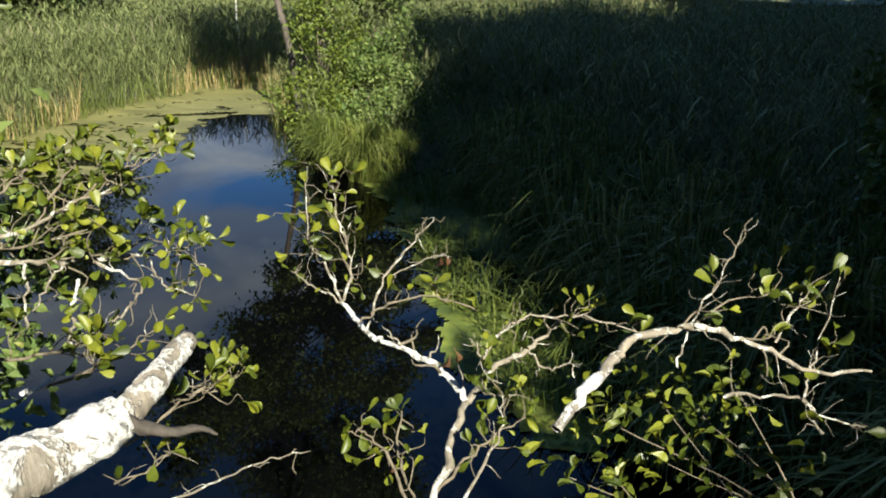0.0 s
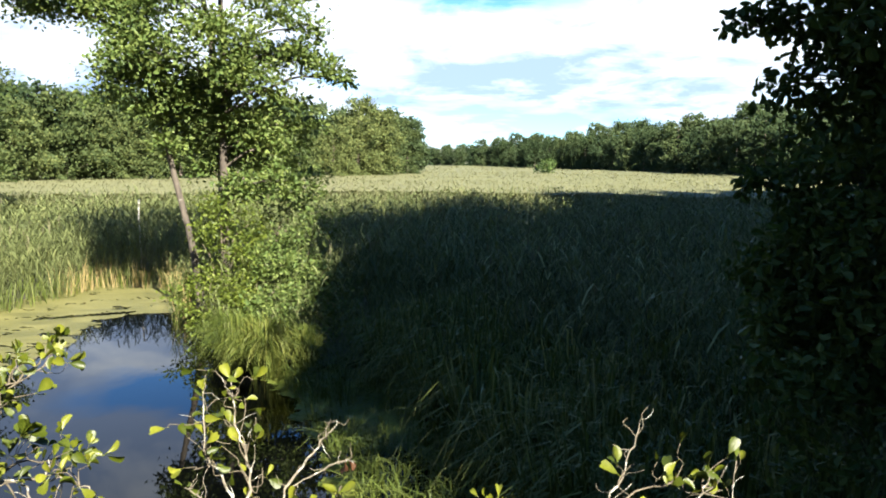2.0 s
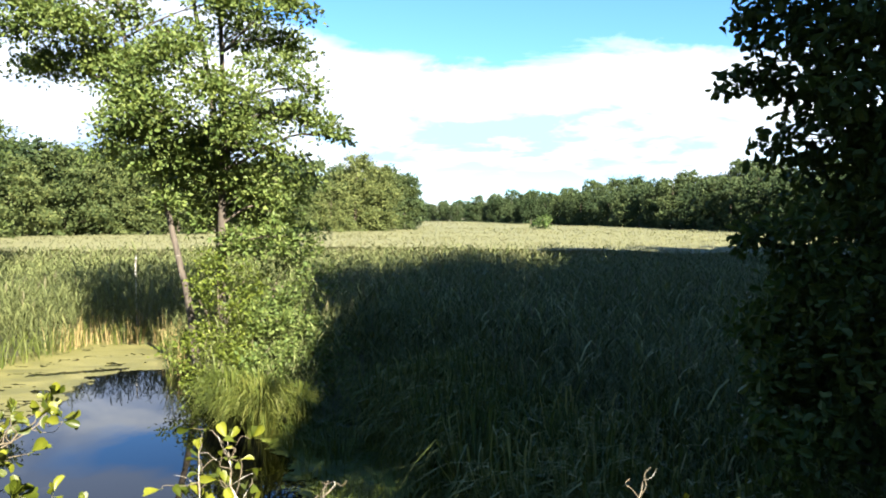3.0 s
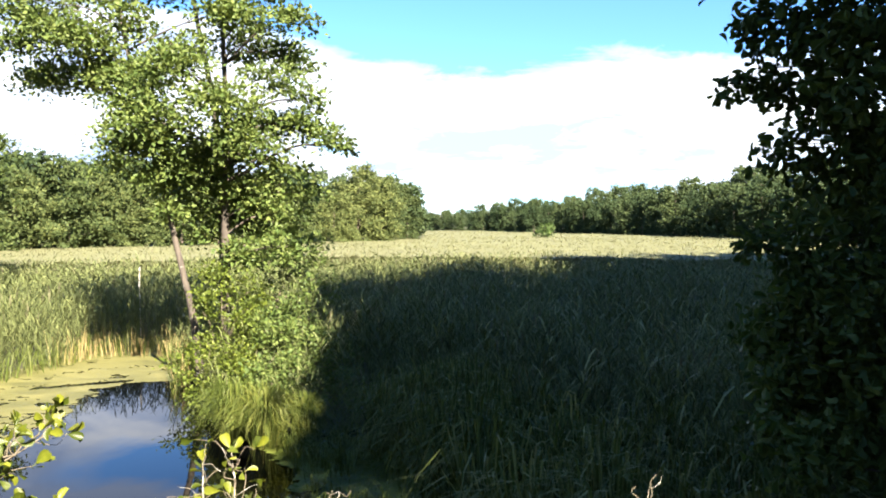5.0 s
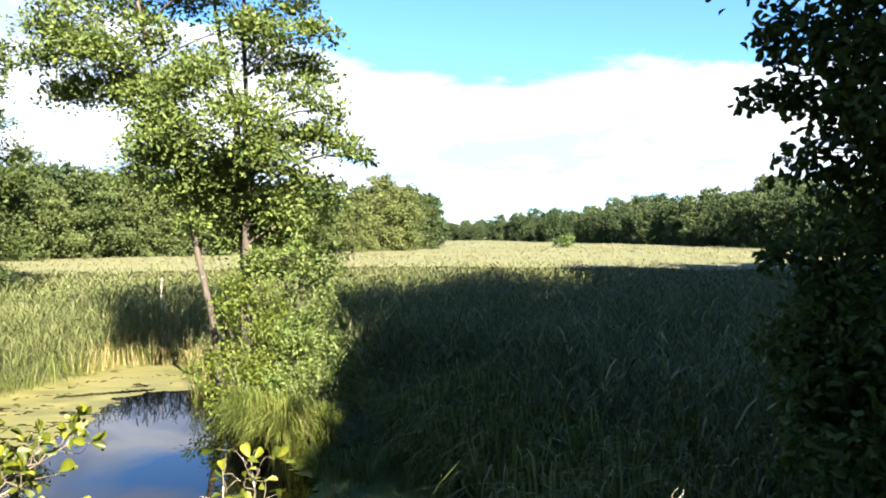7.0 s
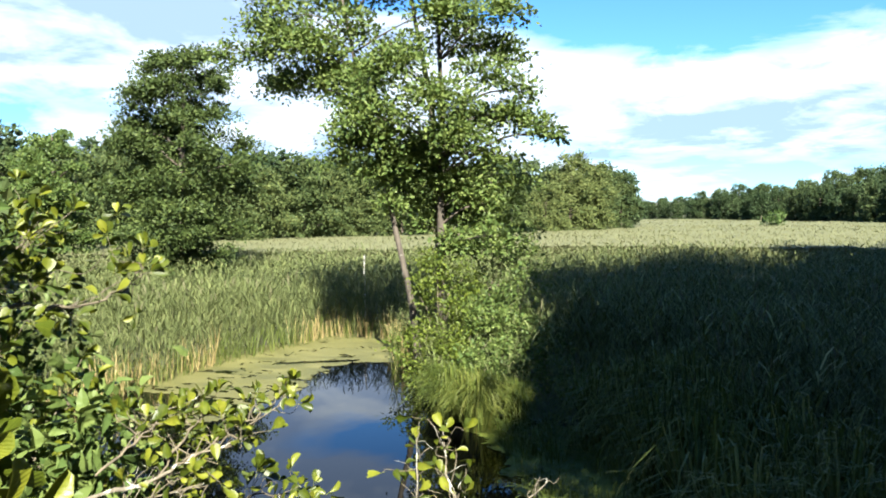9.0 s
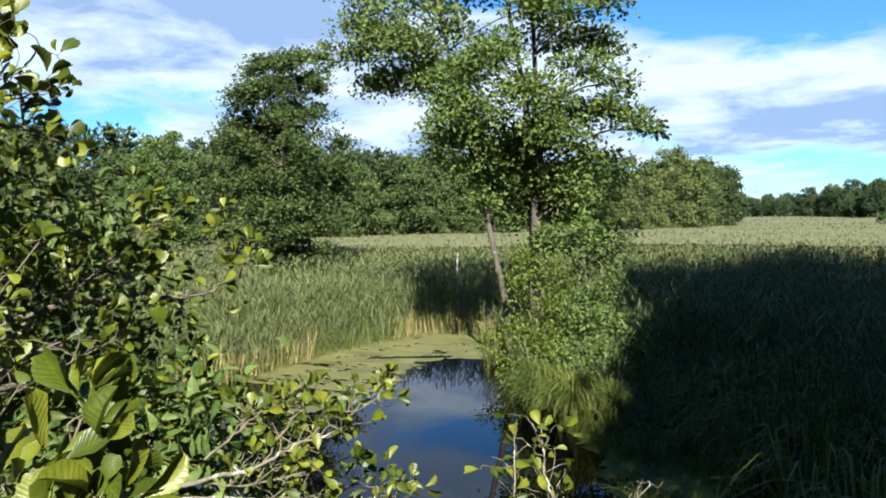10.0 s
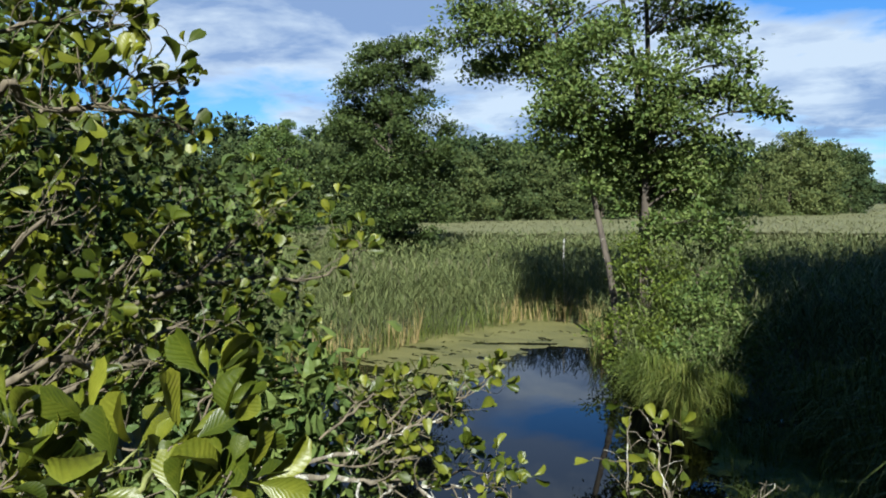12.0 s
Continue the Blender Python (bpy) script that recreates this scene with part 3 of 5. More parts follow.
def reed_bed():
    g = np.random.default_rng(21)
    bands = [(5, 17, 34, 7, 0.024, 2), (17, 30, 25, 7, 0.027, 2), (30, 56, 9.5, 5, 0.050, 1)]
    s, plumes = Shape(), Shape()
    for d0, d1, dens, blades, wide, detail in bands:
        x, y = reed_places(g, d0, d1, dens)
        size = (0.88 + 0.12 * field_noise(x, y, 0.45, 31)) * g.uniform(0.82, 1.10, len(x)) * np.where(x > -4.5, 0.58 + 0.42 * step(0.2, 3.6, pond_gap(x, y)), 0.78 + 0.22 * step(0.0, 1.6, pond_gap(x, y)))
        pats = [reed_pattern(g, blades, wide, detail=detail, low=0.12 if d1 < 35 else 0.3) for _ in range(12)]
        scatter(s, g, pats, x, y, rise(x, y), size)
        m = g.random(len(x)) < (0.06 if d1 < 40 else 0.02)
        scatter(plumes, g, [reed_pattern(g, 0, min(wide, 0.03) * 1.1, plume=True) for _ in range(4)], x[m], y[m], rise(x[m], y[m]), size[m])
    bed = thing("reed_bed", "dense bed of tall green common reeds round the pond", "reeds")
    tagged(bed, kind="stuff")
    part("blades", s, REED, bed)
    part("plumes", plumes, PLUME, bed, "brownish drooping reed plumes")
    # pale broad-leaved stalks stand loose among the near ones
    own, pale = np.random.default_rng(28), Shape()
    x, y = reed_places(own, 6, 24, 1.7, -37.0, 16.0)
    scatter(pale, own, [reed_pattern(own, 5, 0.036, low=0.45) for _ in range(10)], x, y, rise(x, y), own.uniform(0.72, 1.08, len(x)) * (0.6 + 0.4 * step(0.2, 3.0, pond_gap(x, y))))
    part("pale_blades", pale, REED_PALE, bed, "pale broad reed leaves among the darker ones")
    # towards the woods the bed turns paler
    far, far_plumes = Shape(), Shape()
    for d0, d1, dens, blades, wide in [(49, 90, 6.5, 3, 0.055), (90, 160, 2.4, 3, 0.10), (160, 420, 0.4, 3, 0.26)]:
        x, y = reed_places(g, d0, d1, dens)
        size = (0.92 + 0.08 * field_noise(x, y, 0.15, 33)) * g.uniform(0.90, 1.04, len(x))
        pats = [reed_pattern(g, blades, wide, detail=1, low=0.55) for _ in range(8)]
        scatter(far, g, pats, x, y, rise(x, y), size)
        m = g.random(len(x)) < 0.015
        scatter(far_plumes, g, [reed_pattern(g, 0, wide, plume=True) for _ in range(4)], x[m], y[m], rise(x[m], y[m]), size[m])
    # the closed thatch between the tops
    ds = np.concatenate([np.arange(54, 110, 1.1), np.arange(110, 420, 5.0)])
    turns = np.radians(np.arange(-37, 68, 0.55))
    d, a = np.meshgrid(ds, turns, indexing="ij")
    d, a = d + rng.uniform(-0.4, 0.4, d.shape), a + rng.uniform(-0.003, 0.003, d.shape)
    x, y = -np.sin(a) * d, np.cos(a) * d
    v = np.stack([x, y, 1.74 + 0.14 * rng.random(x.shape) + 0.1 * field_noise(x, y, 0.15, 33)], -1)
    line = np.where(a > 0.028, np.interp(np.degrees(a), WOOD_LEFT[:, 0], WOOD_LEFT[:, 1]), np.interp(np.degrees(a), WOOD_RIGHT[:, 0], WOOD_RIGHT[:, 1]))
    i, j = np.nonzero((d < line + 1.0)[:-1, :-1])
    k = i * len(turns) + j
    thatch = Shape().put(v.reshape(-1, 3), np.stack([k, k + 1, k + len(turns) + 1, k + len(turns)], 1))
    bed = thing("far_reed_bed", "wide pale reed marsh in plume reaching to the woods", "reeds")
    tagged(bed, kind="stuff")
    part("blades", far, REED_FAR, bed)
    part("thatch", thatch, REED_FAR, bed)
    part("plumes", far_plumes, PLUME, bed, "pale beige reed plumes")
    # the green fringe at the water's edge
    x, y = g.uniform(-14.8, -6.4, 7000), g.uniform(11.5, 24, 7000)
    gap = pond_gap(x, y)
    ok = (gap > -0.25) & (gap < 0.7)
    pats = []
    for _ in range(10):
        a, b = g.uniform(-0.35, 0.35, 2)
        pats.append(ribbon([(0, 0, 0), (a * 0.35, b * 0.35, 0.4), (a, b, g.uniform(0.55, 0.85)), (a * 2, b * 2, g.uniform(0.4, 0.9))], (0.018, 0.02, 0.014), g.uniform(0, 3.1)))
    fringe = Shape()
    scatter(fringe, g, pats, x[ok], y[ok], np.maximum(rise(x[ok], y[ok]), -0.03), g.uniform(0.4, 1.1, ok.sum()))
    tagged(new("shore_sedge", fringe.mesh("shore_sedge", SEDGE)), "yellow-green sedge fringe where reeds meet the duckweed", "sedge", kind="stuff")
    # last year's stalks at the water's edge
    dry = Shape()
    n = 9000
    x, y = g.uniform(-14.5, -6.6, n), g.uniform(12, 24, n)
    gap = pond_gap(x, y)
    clump = field_noise(x, y, 1.1, 41)
    ok = (gap > -0.12) & (gap < 0.4) & (clump > -0.15)
    pats = []
    for _ in range(8):
        a, b = g.uniform(-0.25, 0.25, 2)
        pats.append(ribbon([(0, 0, 0), (a * 0.4, b * 0.4, 0.5), (a, b, g.uniform(0.55, 1.1))], (0.02, 0.018), g.uniform(0, 3.1)))
    scatter(dry, g, pats, x[ok], y[ok], np.maximum(rise(x[ok], y[ok]), -0.05), g.uniform(0.6, 1.25, ok.sum()))
    tagged(new("dry_reeds", dry.mesh("dry_reeds", STRAW)), "straw-coloured dead reed stalks at the water's edge", "reeds", kind="stuff")


def tussock(name, label, category, x, y, radius, tall, count, mat, seed, wide=0.016, arch=1.0, group=""):
    """A tuft of long arching blades from one crown."""
    g = np.random.default_rng(seed)
    s = Shape()
    for k in range(count):
        a, out = g.uniform(0, 6.283), g.uniform(0.15, 1.0)
        h = tall * g.uniform(0.65, 1.1) * (1.1 - 0.35 * out)
        c, d = np.cos(a), np.sin(a)
        o = radius * 0.3 * g.random()
        reach = radius * out * g.uniform(0.8, 1.2)
        drop = arch * out * g.uniform(0.3, 0.8)
        rows = ((0, 0), (0.16, 0.55), (0.40, 0.92), (0.72, 1.0 - 0.30 * drop), (1.0, 1.0 - 0.95 * drop))
        twist = a + g.normal() * 0.5
        s.put(*ribbon([(c * (o + reach * u), d * (o + reach * u), h * w) for u, w in rows], (wide * 0.6, wide, wide * 0.85, wide * 0.5), twist))
    ob = new(name, s.mesh(name, mat))
    ob.location = (x, y, max(float(rise(x, y)), 0.0) - 0.02)
    return tagged(ob, label, category, group)


ground_sheet()
water_sheet()
floating_mat("duckweed", "yellow-green mat of duckweed floating on the pond", DUCKWEED, -14, -5.5, 11.5, 24, 0.07, on_duckweed, 0.004)
floating_mat("water_weed", "patchy green weed floating on shallow water", ALGAE, -5, 2, 5, 15, 0.06, on_algae, 0.004)


def pondweed():
    """Loose floating blades and leaf bits over the weedy shallows."""
    g = np.random.default_rng(44)
    x, y = g.uniform(-5, 1.5, 16000), g.uniform(5.5, 14.5, 16000)
    ok = on_algae(x, y) & (field_noise(x, y, 2.2, 45) > -0.25)
    n = ok.sum()
    s = Shape()
    turn = g.uniform(0, 6.283, n)
    way = np.stack([np.cos(turn), np.sin(turn), g.uniform(-0.02, 0.12, n)], -1)
    leaves(s, np.stack([x[ok], y[ok], np.full(n, 0.018)], -1), way, unit(g.normal(size=(n, 3)) * 0.15 + (0, 0, 1)), g.uniform(0.03, 0.13, n), SLIVER)
    tagged(new("pondweed", s.mesh("pondweed", SEDGE)), "small yellow-green leaves floating on the shallows", "water plants", kind="stuff")


pondweed()
reed_bed()
tussock("sedge_tussock", "yellow-green arching sedge tussock on the shore", "sedge", -3.3, 13.6, 0.95, 1.12, 900, SEDGE, 3, 0.020)
tussock("sedge_tussock", "yellow-green arching sedge tussock on the shore", "sedge", -3.95, 14.1, 0.85, 1.1, 650, SEDGE, 5, 0.022)
tussock("sedge_tussock", "yellow-green arching sedge tussock on the shore", "sedge", -2.6, 13.8, 0.75, 0.95, 450, SEDGE, 6, 0.022)
tussock("sedge_tussock", "low yellow-green sedge tussock beside the alder", "sedge", -4.4, 14.9, 0.8, 1.0, 450, SEDGE, 4, 0.022)


# ---- trees ----
def stem_line(points, steps=5):
    """Rows of x, y, z, radius along a stem."""
    return spline(points, steps)


def alder():
    """The alder at the pond: three stems from one stool, an open crown that leans to both sides."""
    g = np.random.default_rng(5)
    tree = thing("alder_tree", "tall alder with three slender stems and open crown on the shore", "tree", (-5.7, 19.2, 0.05))
    main = stem_line([(0.0, 0, -0.2, 0.13), (0.02, 0, 2.0, 0.105), (0.03, 0.05, 4.2, 0.09), (0.08, 0.1, 6.5, 0.075), (0.0, 0.1, 9.5, 0.05), (0.1, 0, 14.4, 0.02)])
    twin = stem_line([(-0.18, 0.35, -0.2, 0.15), (-0.14, 0.4, 2.2, 0.12), (-0.15, 0.45, 4.2, 0.11), (-0.4, 0.7, 7.0, 0.08), (-1.0, 0.9, 10.0, 0.05), (-1.2, 1.0, 12.4, 0.02)])
    side = stem_line([(-0.40, -0.55, -0.2, 0.115), (-0.62, -0.5, 1.6, 0.088), (-1.0, -0.4, 3.2, 0.076), (-1.45, -0.3, 5.0, 0.066), (-2.0, -0.2, 7.0, 0.06), (-2.6, 0, 9.4, 0.05), (-3.0, 0, 11.4, 0.02)])
    for stem, note in ((main, "sunlit pale grey-brown stem"), (twin, "dark brown stem"), (side, "slanting grey stem")):
        s = Shape()
        tube(s, stem[:, :3], stem[:, 3], 9, 0.06)
        part("trunk", s, BARK, tree, note, True)
    # heads of leaf: across, height, radius; set at random depth round their stem
    left = [(-4.3, 9.5, 0.75), (-3.3, 8.9, 0.85), (-2.1, 9.3, 0.75), (-4.4, 8.0, 0.62), (-5.3, 8.0, 0.5), (-3.5, 7.9, 0.5), (-2.8, 8.2, 0.65), (-6.0, 8.6, 0.45),
            (-3.4, 10.4, 0.9), (-2.0, 10.9, 1.0), (-2.7, 12.0, 0.8), (-4.6, 10.7, 0.7), (-1.9, 7.4, 0.7), (-1.6, 5.1, 0.6), (-1.3, 4.4, 0.5), (-2.1, 5.6, 0.5), (-0.9, 5.4, 0.65), (-1.9, 6.2, 0.6), (-4.0, 8.8, 0.7), (-5.0, 8.6, 0.6), (-1.2, 5.9, 0.6), (-5.2, 9.6, 0.5)]
    mid = [(-1.7, 8.0, 0.7), (-1.2, 6.5, 0.85), (-0.4, 7.7, 0.75), (0.4, 8.9, 0.75), (0.9, 9.4, 0.85), (-0.3, 6.0, 0.9), (0.3, 7.0, 0.95), (-0.5, 11.3, 0.8),
           (0.6, 11.2, 0.7), (0.0, 12.4, 0.9), (-1.0, 12.4, 0.8), (1.2, 10.2, 0.5), (0.2, 13.3, 0.6), (-0.8, 4.6, 0.6), (0.5, 5.0, 0.6), (-0.2, 5.2, 0.6), (0.1, 4.3, 0.45), (0.9, 6.0, 0.6), (-0.6, 3.9, 0.45), (0.5, 3.4, 0.4)]
    right = [(1.45, 8.6, 0.6), (1.5, 7.6, 0.6), (1.2, 6.7, 0.8), (2.1, 6.6, 0.55), (2.7, 6.3, 0.45), (3.1, 6.0, 0.32), (0.8, 4.9, 0.65), (1.4, 4.3, 0.6), (1.9, 4.9, 0.5),
             (1.9, 3.5, 0.55), (0.6, 4.0, 0.5), (1.0, 3.3, 0.5), (2.3, 7.2, 0.4), (2.0, 9.2, 0.45), (1.5, 5.6, 0.55), (0.4, 4.7, 0.55), (1.5, 3.7, 0.5), (-0.4, 5.6, 0.55)]
    crown = Shape()
    top = [(-1.5, 11.5, 1.0), (0.5, 12.0, 1.1), (1.5, 11.3, 0.85), (-0.5, 13.0, 1.1), (0.8, 13.5, 0.9), (1.9, 12.3, 0.7), (-1.7, 12.8, 0.8), (0.2, 14.4, 0.8), (-0.8, 11.4, 0.7), (-2.3, 11.6, 0.7)]
    veil = [(-1.05, 4.4, 0.35), (-1.5, 5.2, 0.45), (-1.85, 6.0, 0.5), (-1.6, 6.7, 0.65), (-2.0, 7.1, 0.5), (-1.0, 5.6, 0.55),
            (-0.5, 8.4, 0.5), (0.3, 9.2, 0.5), (-0.3, 10.3, 0.55)]
    for heads, stem, deep in ((left, side, 1.5), (veil, side, 0.0), (mid, main, 1.6), (right, main, 1.1), (top, main, 1.2)):
        full = [(u, -0.9, z, r) if heads is veil else (u, float(np.clip(g.normal(0, deep * 0.6), -deep, deep)) if abs(u) > 0.8 or z > 6.3 else (g.uniform(0.35, 1.2) if abs(u) < 0.45 else g.uniform(-0.9, 1.2)), z, r) for u, z, r in heads]
        clumps(crown, g, [(x, y, z, r * 1.2) for x, y, z, r in full], 1450, 0.135, 0.75, 12, 0.7, 1.35, FOLDED, thick=0.17)
        for head in full:
            wood = Shape()
            limbs(wood, g, stem, [head], 0.05)
            part("limb", wood, BARK, tree, smooth=True)
    part("crown", crown, ALDER, tree, "small rounded green leaves in loose layers")
    return tree


def woodland_tree(name, label, seed, tall, spread, heads, count, leaf, mat, low=0.12, shape_power=0.8, at=(0, 0, 0), group="", sprays=7, plain=4, pattern=SLIVER, core=0.42, flat=0.75, thick=0.4, grain=1.0, up=0.45):
    """A broadleaved tree: stem, limbs and a crown of many leafy heads, widest at a third of its height."""
    g = np.random.default_rng(seed)
    tree = thing(name, label, "tree", at, group)
    bend = g.normal(size=2) * 0.03 * tall
    r = tall * 0.017
    stem = stem_line([(0, 0, -0.3, r), (bend[0] * 0.3, bend[1] * 0.3, tall * 0.35, r * 0.75), (bend[0], bend[1], tall * 0.7, r * 0.45), (bend[0] * 1.2, bend[1] * 1.2, tall * 0.97, r * 0.1)])
    s = Shape()
    tube(s, stem[:, :3], stem[:, 3], 7, 0.06)
    rows = []
    for k in range(heads):
        h = low + (0.97 - low) * ((k + g.random()) / heads)
        prof = np.clip(np.sin(np.pi * np.clip((h - low + 0.10) / (1.13 - low), 0, 1)) ** shape_power, 0.12, 1)
        a, out = g.uniform(0, 6.283), spread * prof * g.uniform(0.25, 0.98)
        q = np.interp(h * tall, stem[:, 2], stem[:, 0]), np.interp(h * tall, stem[:, 2], stem[:, 1])
        rows.append((q[0] + np.cos(a) * out, q[1] + np.sin(a) * out, h * tall, grain * spread * g.uniform(0.26, 0.42) * (0.6 + 0.5 * prof)))
    limbs(s, g, stem, rows[::plain], 0.05, 3 if plain > 1 else 5, 0 if plain > 1 else 3)
    part("trunk", s, BARK_FAR, tree, smooth=True)
    crown = Shape()
    clumps(crown, g, rows, count / sum(r[3] ** 2 for r in rows), leaf, flat, sprays, up, 1.15, pattern, core, thick)
    part("crown", crown, mat, tree)
    return tree


def woods():
    g = np.random.default_rng(77)
    big = woodland_tree("marsh_tree", "large dense dark green tree standing alone in the reeds", 11, 13.3, 3.5, 105, 62000, 0.18, MARSH_LEAF, 0.03, 0.55, (0, 0, 0), "", 9, 2, SLIVER, 0.2, 0.5, 0.2, 0.95)
    big.location = (-24.4, 34.0, 0.1)
    pal = woodland_tree("marsh_tree", "smaller light green tree beside the large one in the reeds", 12, 10.2, 3.1, 90, 30000, 0.2, ALDER, 0.03, 0.6, (0, 0, 0), "", 10, 2, SLIVER, 0.2, 0.5, 0.24, 0.78)
    pal.location = (-39.5, 41.0, 0.1)
    kinds = [woodland_tree("woodland_tree", "leafy green broadleaved tree at the edge of the wood", 30 + k, t, w, 110, 12500, 0.29, WOOD_LEAF, 0.04, 0.42, (0, 0, 0), "left wood", 8, core=0.3, flat=0.7, thick=0.42, grain=0.85, up=0.3)
             for k, (t, w) in enumerate([(11.6, 3.5), (10.4, 3.6), (12.6, 3.3), (9.4, 3.4)])]
    behind = [woodland_tree("woodland_tree", "tall green tree deeper in the wood", 40 + k, t, w, 80, 5000, 0.46, PINE_LEAF, 0.2, 0.36, (0, 0, 0), "left wood", 6, core=0.35, flat=0.7, thick=0.42, grain=0.85, up=0.3)
              for k, (t, w) in enumerate([(11.6, 3.8), (12.4, 3.6)])]
    firs = [woodland_tree("woodland_tree", "dark green tall tree in the far wood", 50 + k, t, w, 90, 6000, 0.46, PINE_LEAF, 0.0, 0.32, (0, 0, 0), "right wood", 6, 6, core=0.35, flat=0.75, thick=0.42, grain=0.85, up=0.3)
            for k, (t, w) in enumerate([(12.2, 3.9), (12.8, 3.7), (11.4, 3.6)])]
    first = {}

    def plant(proto, x, y, q):
        m = Matrix.LocRotScale((x, y, float(rise(x, y)) - 0.1), Euler((0, 0, g.uniform(0, 6.28))), None)
        if proto not in first:
            first[proto] = True
            proto.matrix_basis = m
            ob = proto
        else:
            ob = copy_thing(proto, m)
        ob.scale = (q * g.uniform(0.9, 1.15), q * g.uniform(0.9, 1.15), q)

    def row(line, back, gap, protos, size):
        turn, far = line[0, 0], line[0, 1]
        while turn < line[-1, 0]:
            far = float(np.interp(turn, line[:, 0], line[:, 1])) + back + g.uniform(-2.5, 2.5)
            a = math.radians(turn)
            plant(protos[g.integers(0, len(protos))], -math.sin(a) * far, math.cos(a) * far, size * g.uniform(0.90, 1.10) * 1.0)
            turn += math.degrees(gap * g.uniform(0.75, 1.3) * max(1.0, far / 260) / far)
    row(WOOD_LEFT, 3.0, 4.4, kinds, 1.0)
    row(WOOD_LEFT, 9.0, 4.6, behind, 0.98)
    row(WOOD_LEFT, 22.0, 6.0, behind, 1.02)
    row(WOOD_RIGHT, 4.0, 4.0, firs, 1.0)
    row(WOOD_RIGHT, 13.0, 5.0, firs, 1.08)
    row(WOOD_RIGHT, 34.0, 6.5, firs, 1.14)
    bush = woodland_tree("willow_bush", "small round light green bush alone in the far reeds", 71, 4.6, 2.4, 16, 900, 0.4, ALDER, 0.3, 0.5)
    bush.location = (20.3, 152.0, 0.1)
    # tall unseen trees added to block light: right slope, shading the reeds; others behind the lookout
    shade = woodland_tree("bank_tree", "unseen tall dense tree on the bank, added to block light", 90, 16.5, 4.6, 90, 5200, 1.3, WOOD_LEAF, 0.03, 0.45, (0, 0, 0), "bank trees", 7, core=0.5)
    spots = [(13.2, 3.2, 1.0, 1.45), (14.0, -10.5, 0.9, 1.3), (10.4, 4.6, 0.72, 1.55), (11.6, 8.4, 0.75, 1.55), (14.6, 10.6, 1.0, 1.5), (17.0, 18.6, 1.0, 1.5), (24.5, 26.5, 1.05, 1.5), (31.5, 30.2, 1.05, 1.5), (38.5, 33.6, 1.05, 1.5),
             (46, 37, 1.05, 1.5), (54, 40, 1.05, 1.5), (62, 44, 1.1, 1.5), (17, -2.5, 1.05, 1.5), (20, 5.5, 1.05, 1.5), (22.5, 14, 1.05, 1.55), (29.5, 21, 1.05, 1.6), (37, 26, 1.05, 1.6), (45, 30, 1.05, 1.6), (54, 34, 1.1, 1.6),
             (16.5, -11, 1.0, 1.4), (27, 0, 1.1, 1.7), (29, 10, 1.1, 1.7), (39, 18, 1.1, 1.7),
             (-2, -14, 1.0, 1.0), (-10, -12, 1.0, 1.0), (-18, -9, 1.0, 1.0), (-26, -4, 1.0, 1.0), (-33, 3, 1.0, 1.0), (5, -21, 0.8, 0.8), (-2, -22, 1.0, 1.1), (-9.0, -6.0, 0.75, 0.75), (-14, -3, 0.8, 0.8), (-2.8, -8.8, 0.55, 0.58), (-5.8, -7.8, 0.55, 0.58), (2.6, -16, 0.7, 0.8)]
    for k, (x, y, wide, high) in enumerate(spots):
        m = pose(x, y, float(rise(x, y)), 0, 0, 47 * k)
        ob = copy_thing(shade, m) if k else shade
        ob.matrix_basis = m
        ob.scale = (wide, wide, high)
    # two thin crowns beside the lookout, also unseen, added to pass flecks of sun
    for k, (x, y, wide, high, count) in enumerate(((12.9, -3.0, 1.0, 1.4, 3900), (10.9, -9.8, 0.9, 1.10, 3300))):
        thin = woodland_tree("bank_tree", "unseen tall thin-crowned tree above the pond, added to dapple the sun", 92 + k, 16.5, 4.6, 80, count, 0.75, WOOD_LEAF, 0.03, 0.45, (0, 0, 0), "bank trees", 7, core=0.2)
        thin.matrix_basis = pose(x, y, float(rise(x, y)))
        thin.scale = (wide, wide, high)


def stake():
    """A thin weathered pole that stands out of the reeds."""
    s = Shape()
    tube(s, [(0, 0, -0.2), (0.02, 0, 1.2), (0.0, 0.01, 2.0), (0.03, 0, 2.55)], [0.035, 0.033, 0.032, 0.028], 7, 0.08)
    ob = new("stake", s.mesh("stake", STUB_BARK, True))
    ob.location = (-11.05, 26.9, 0.05)
    tagged(ob, "thin pale weathered wooden stake standing in the reeds", "stake")


alder()
woods()
stake()


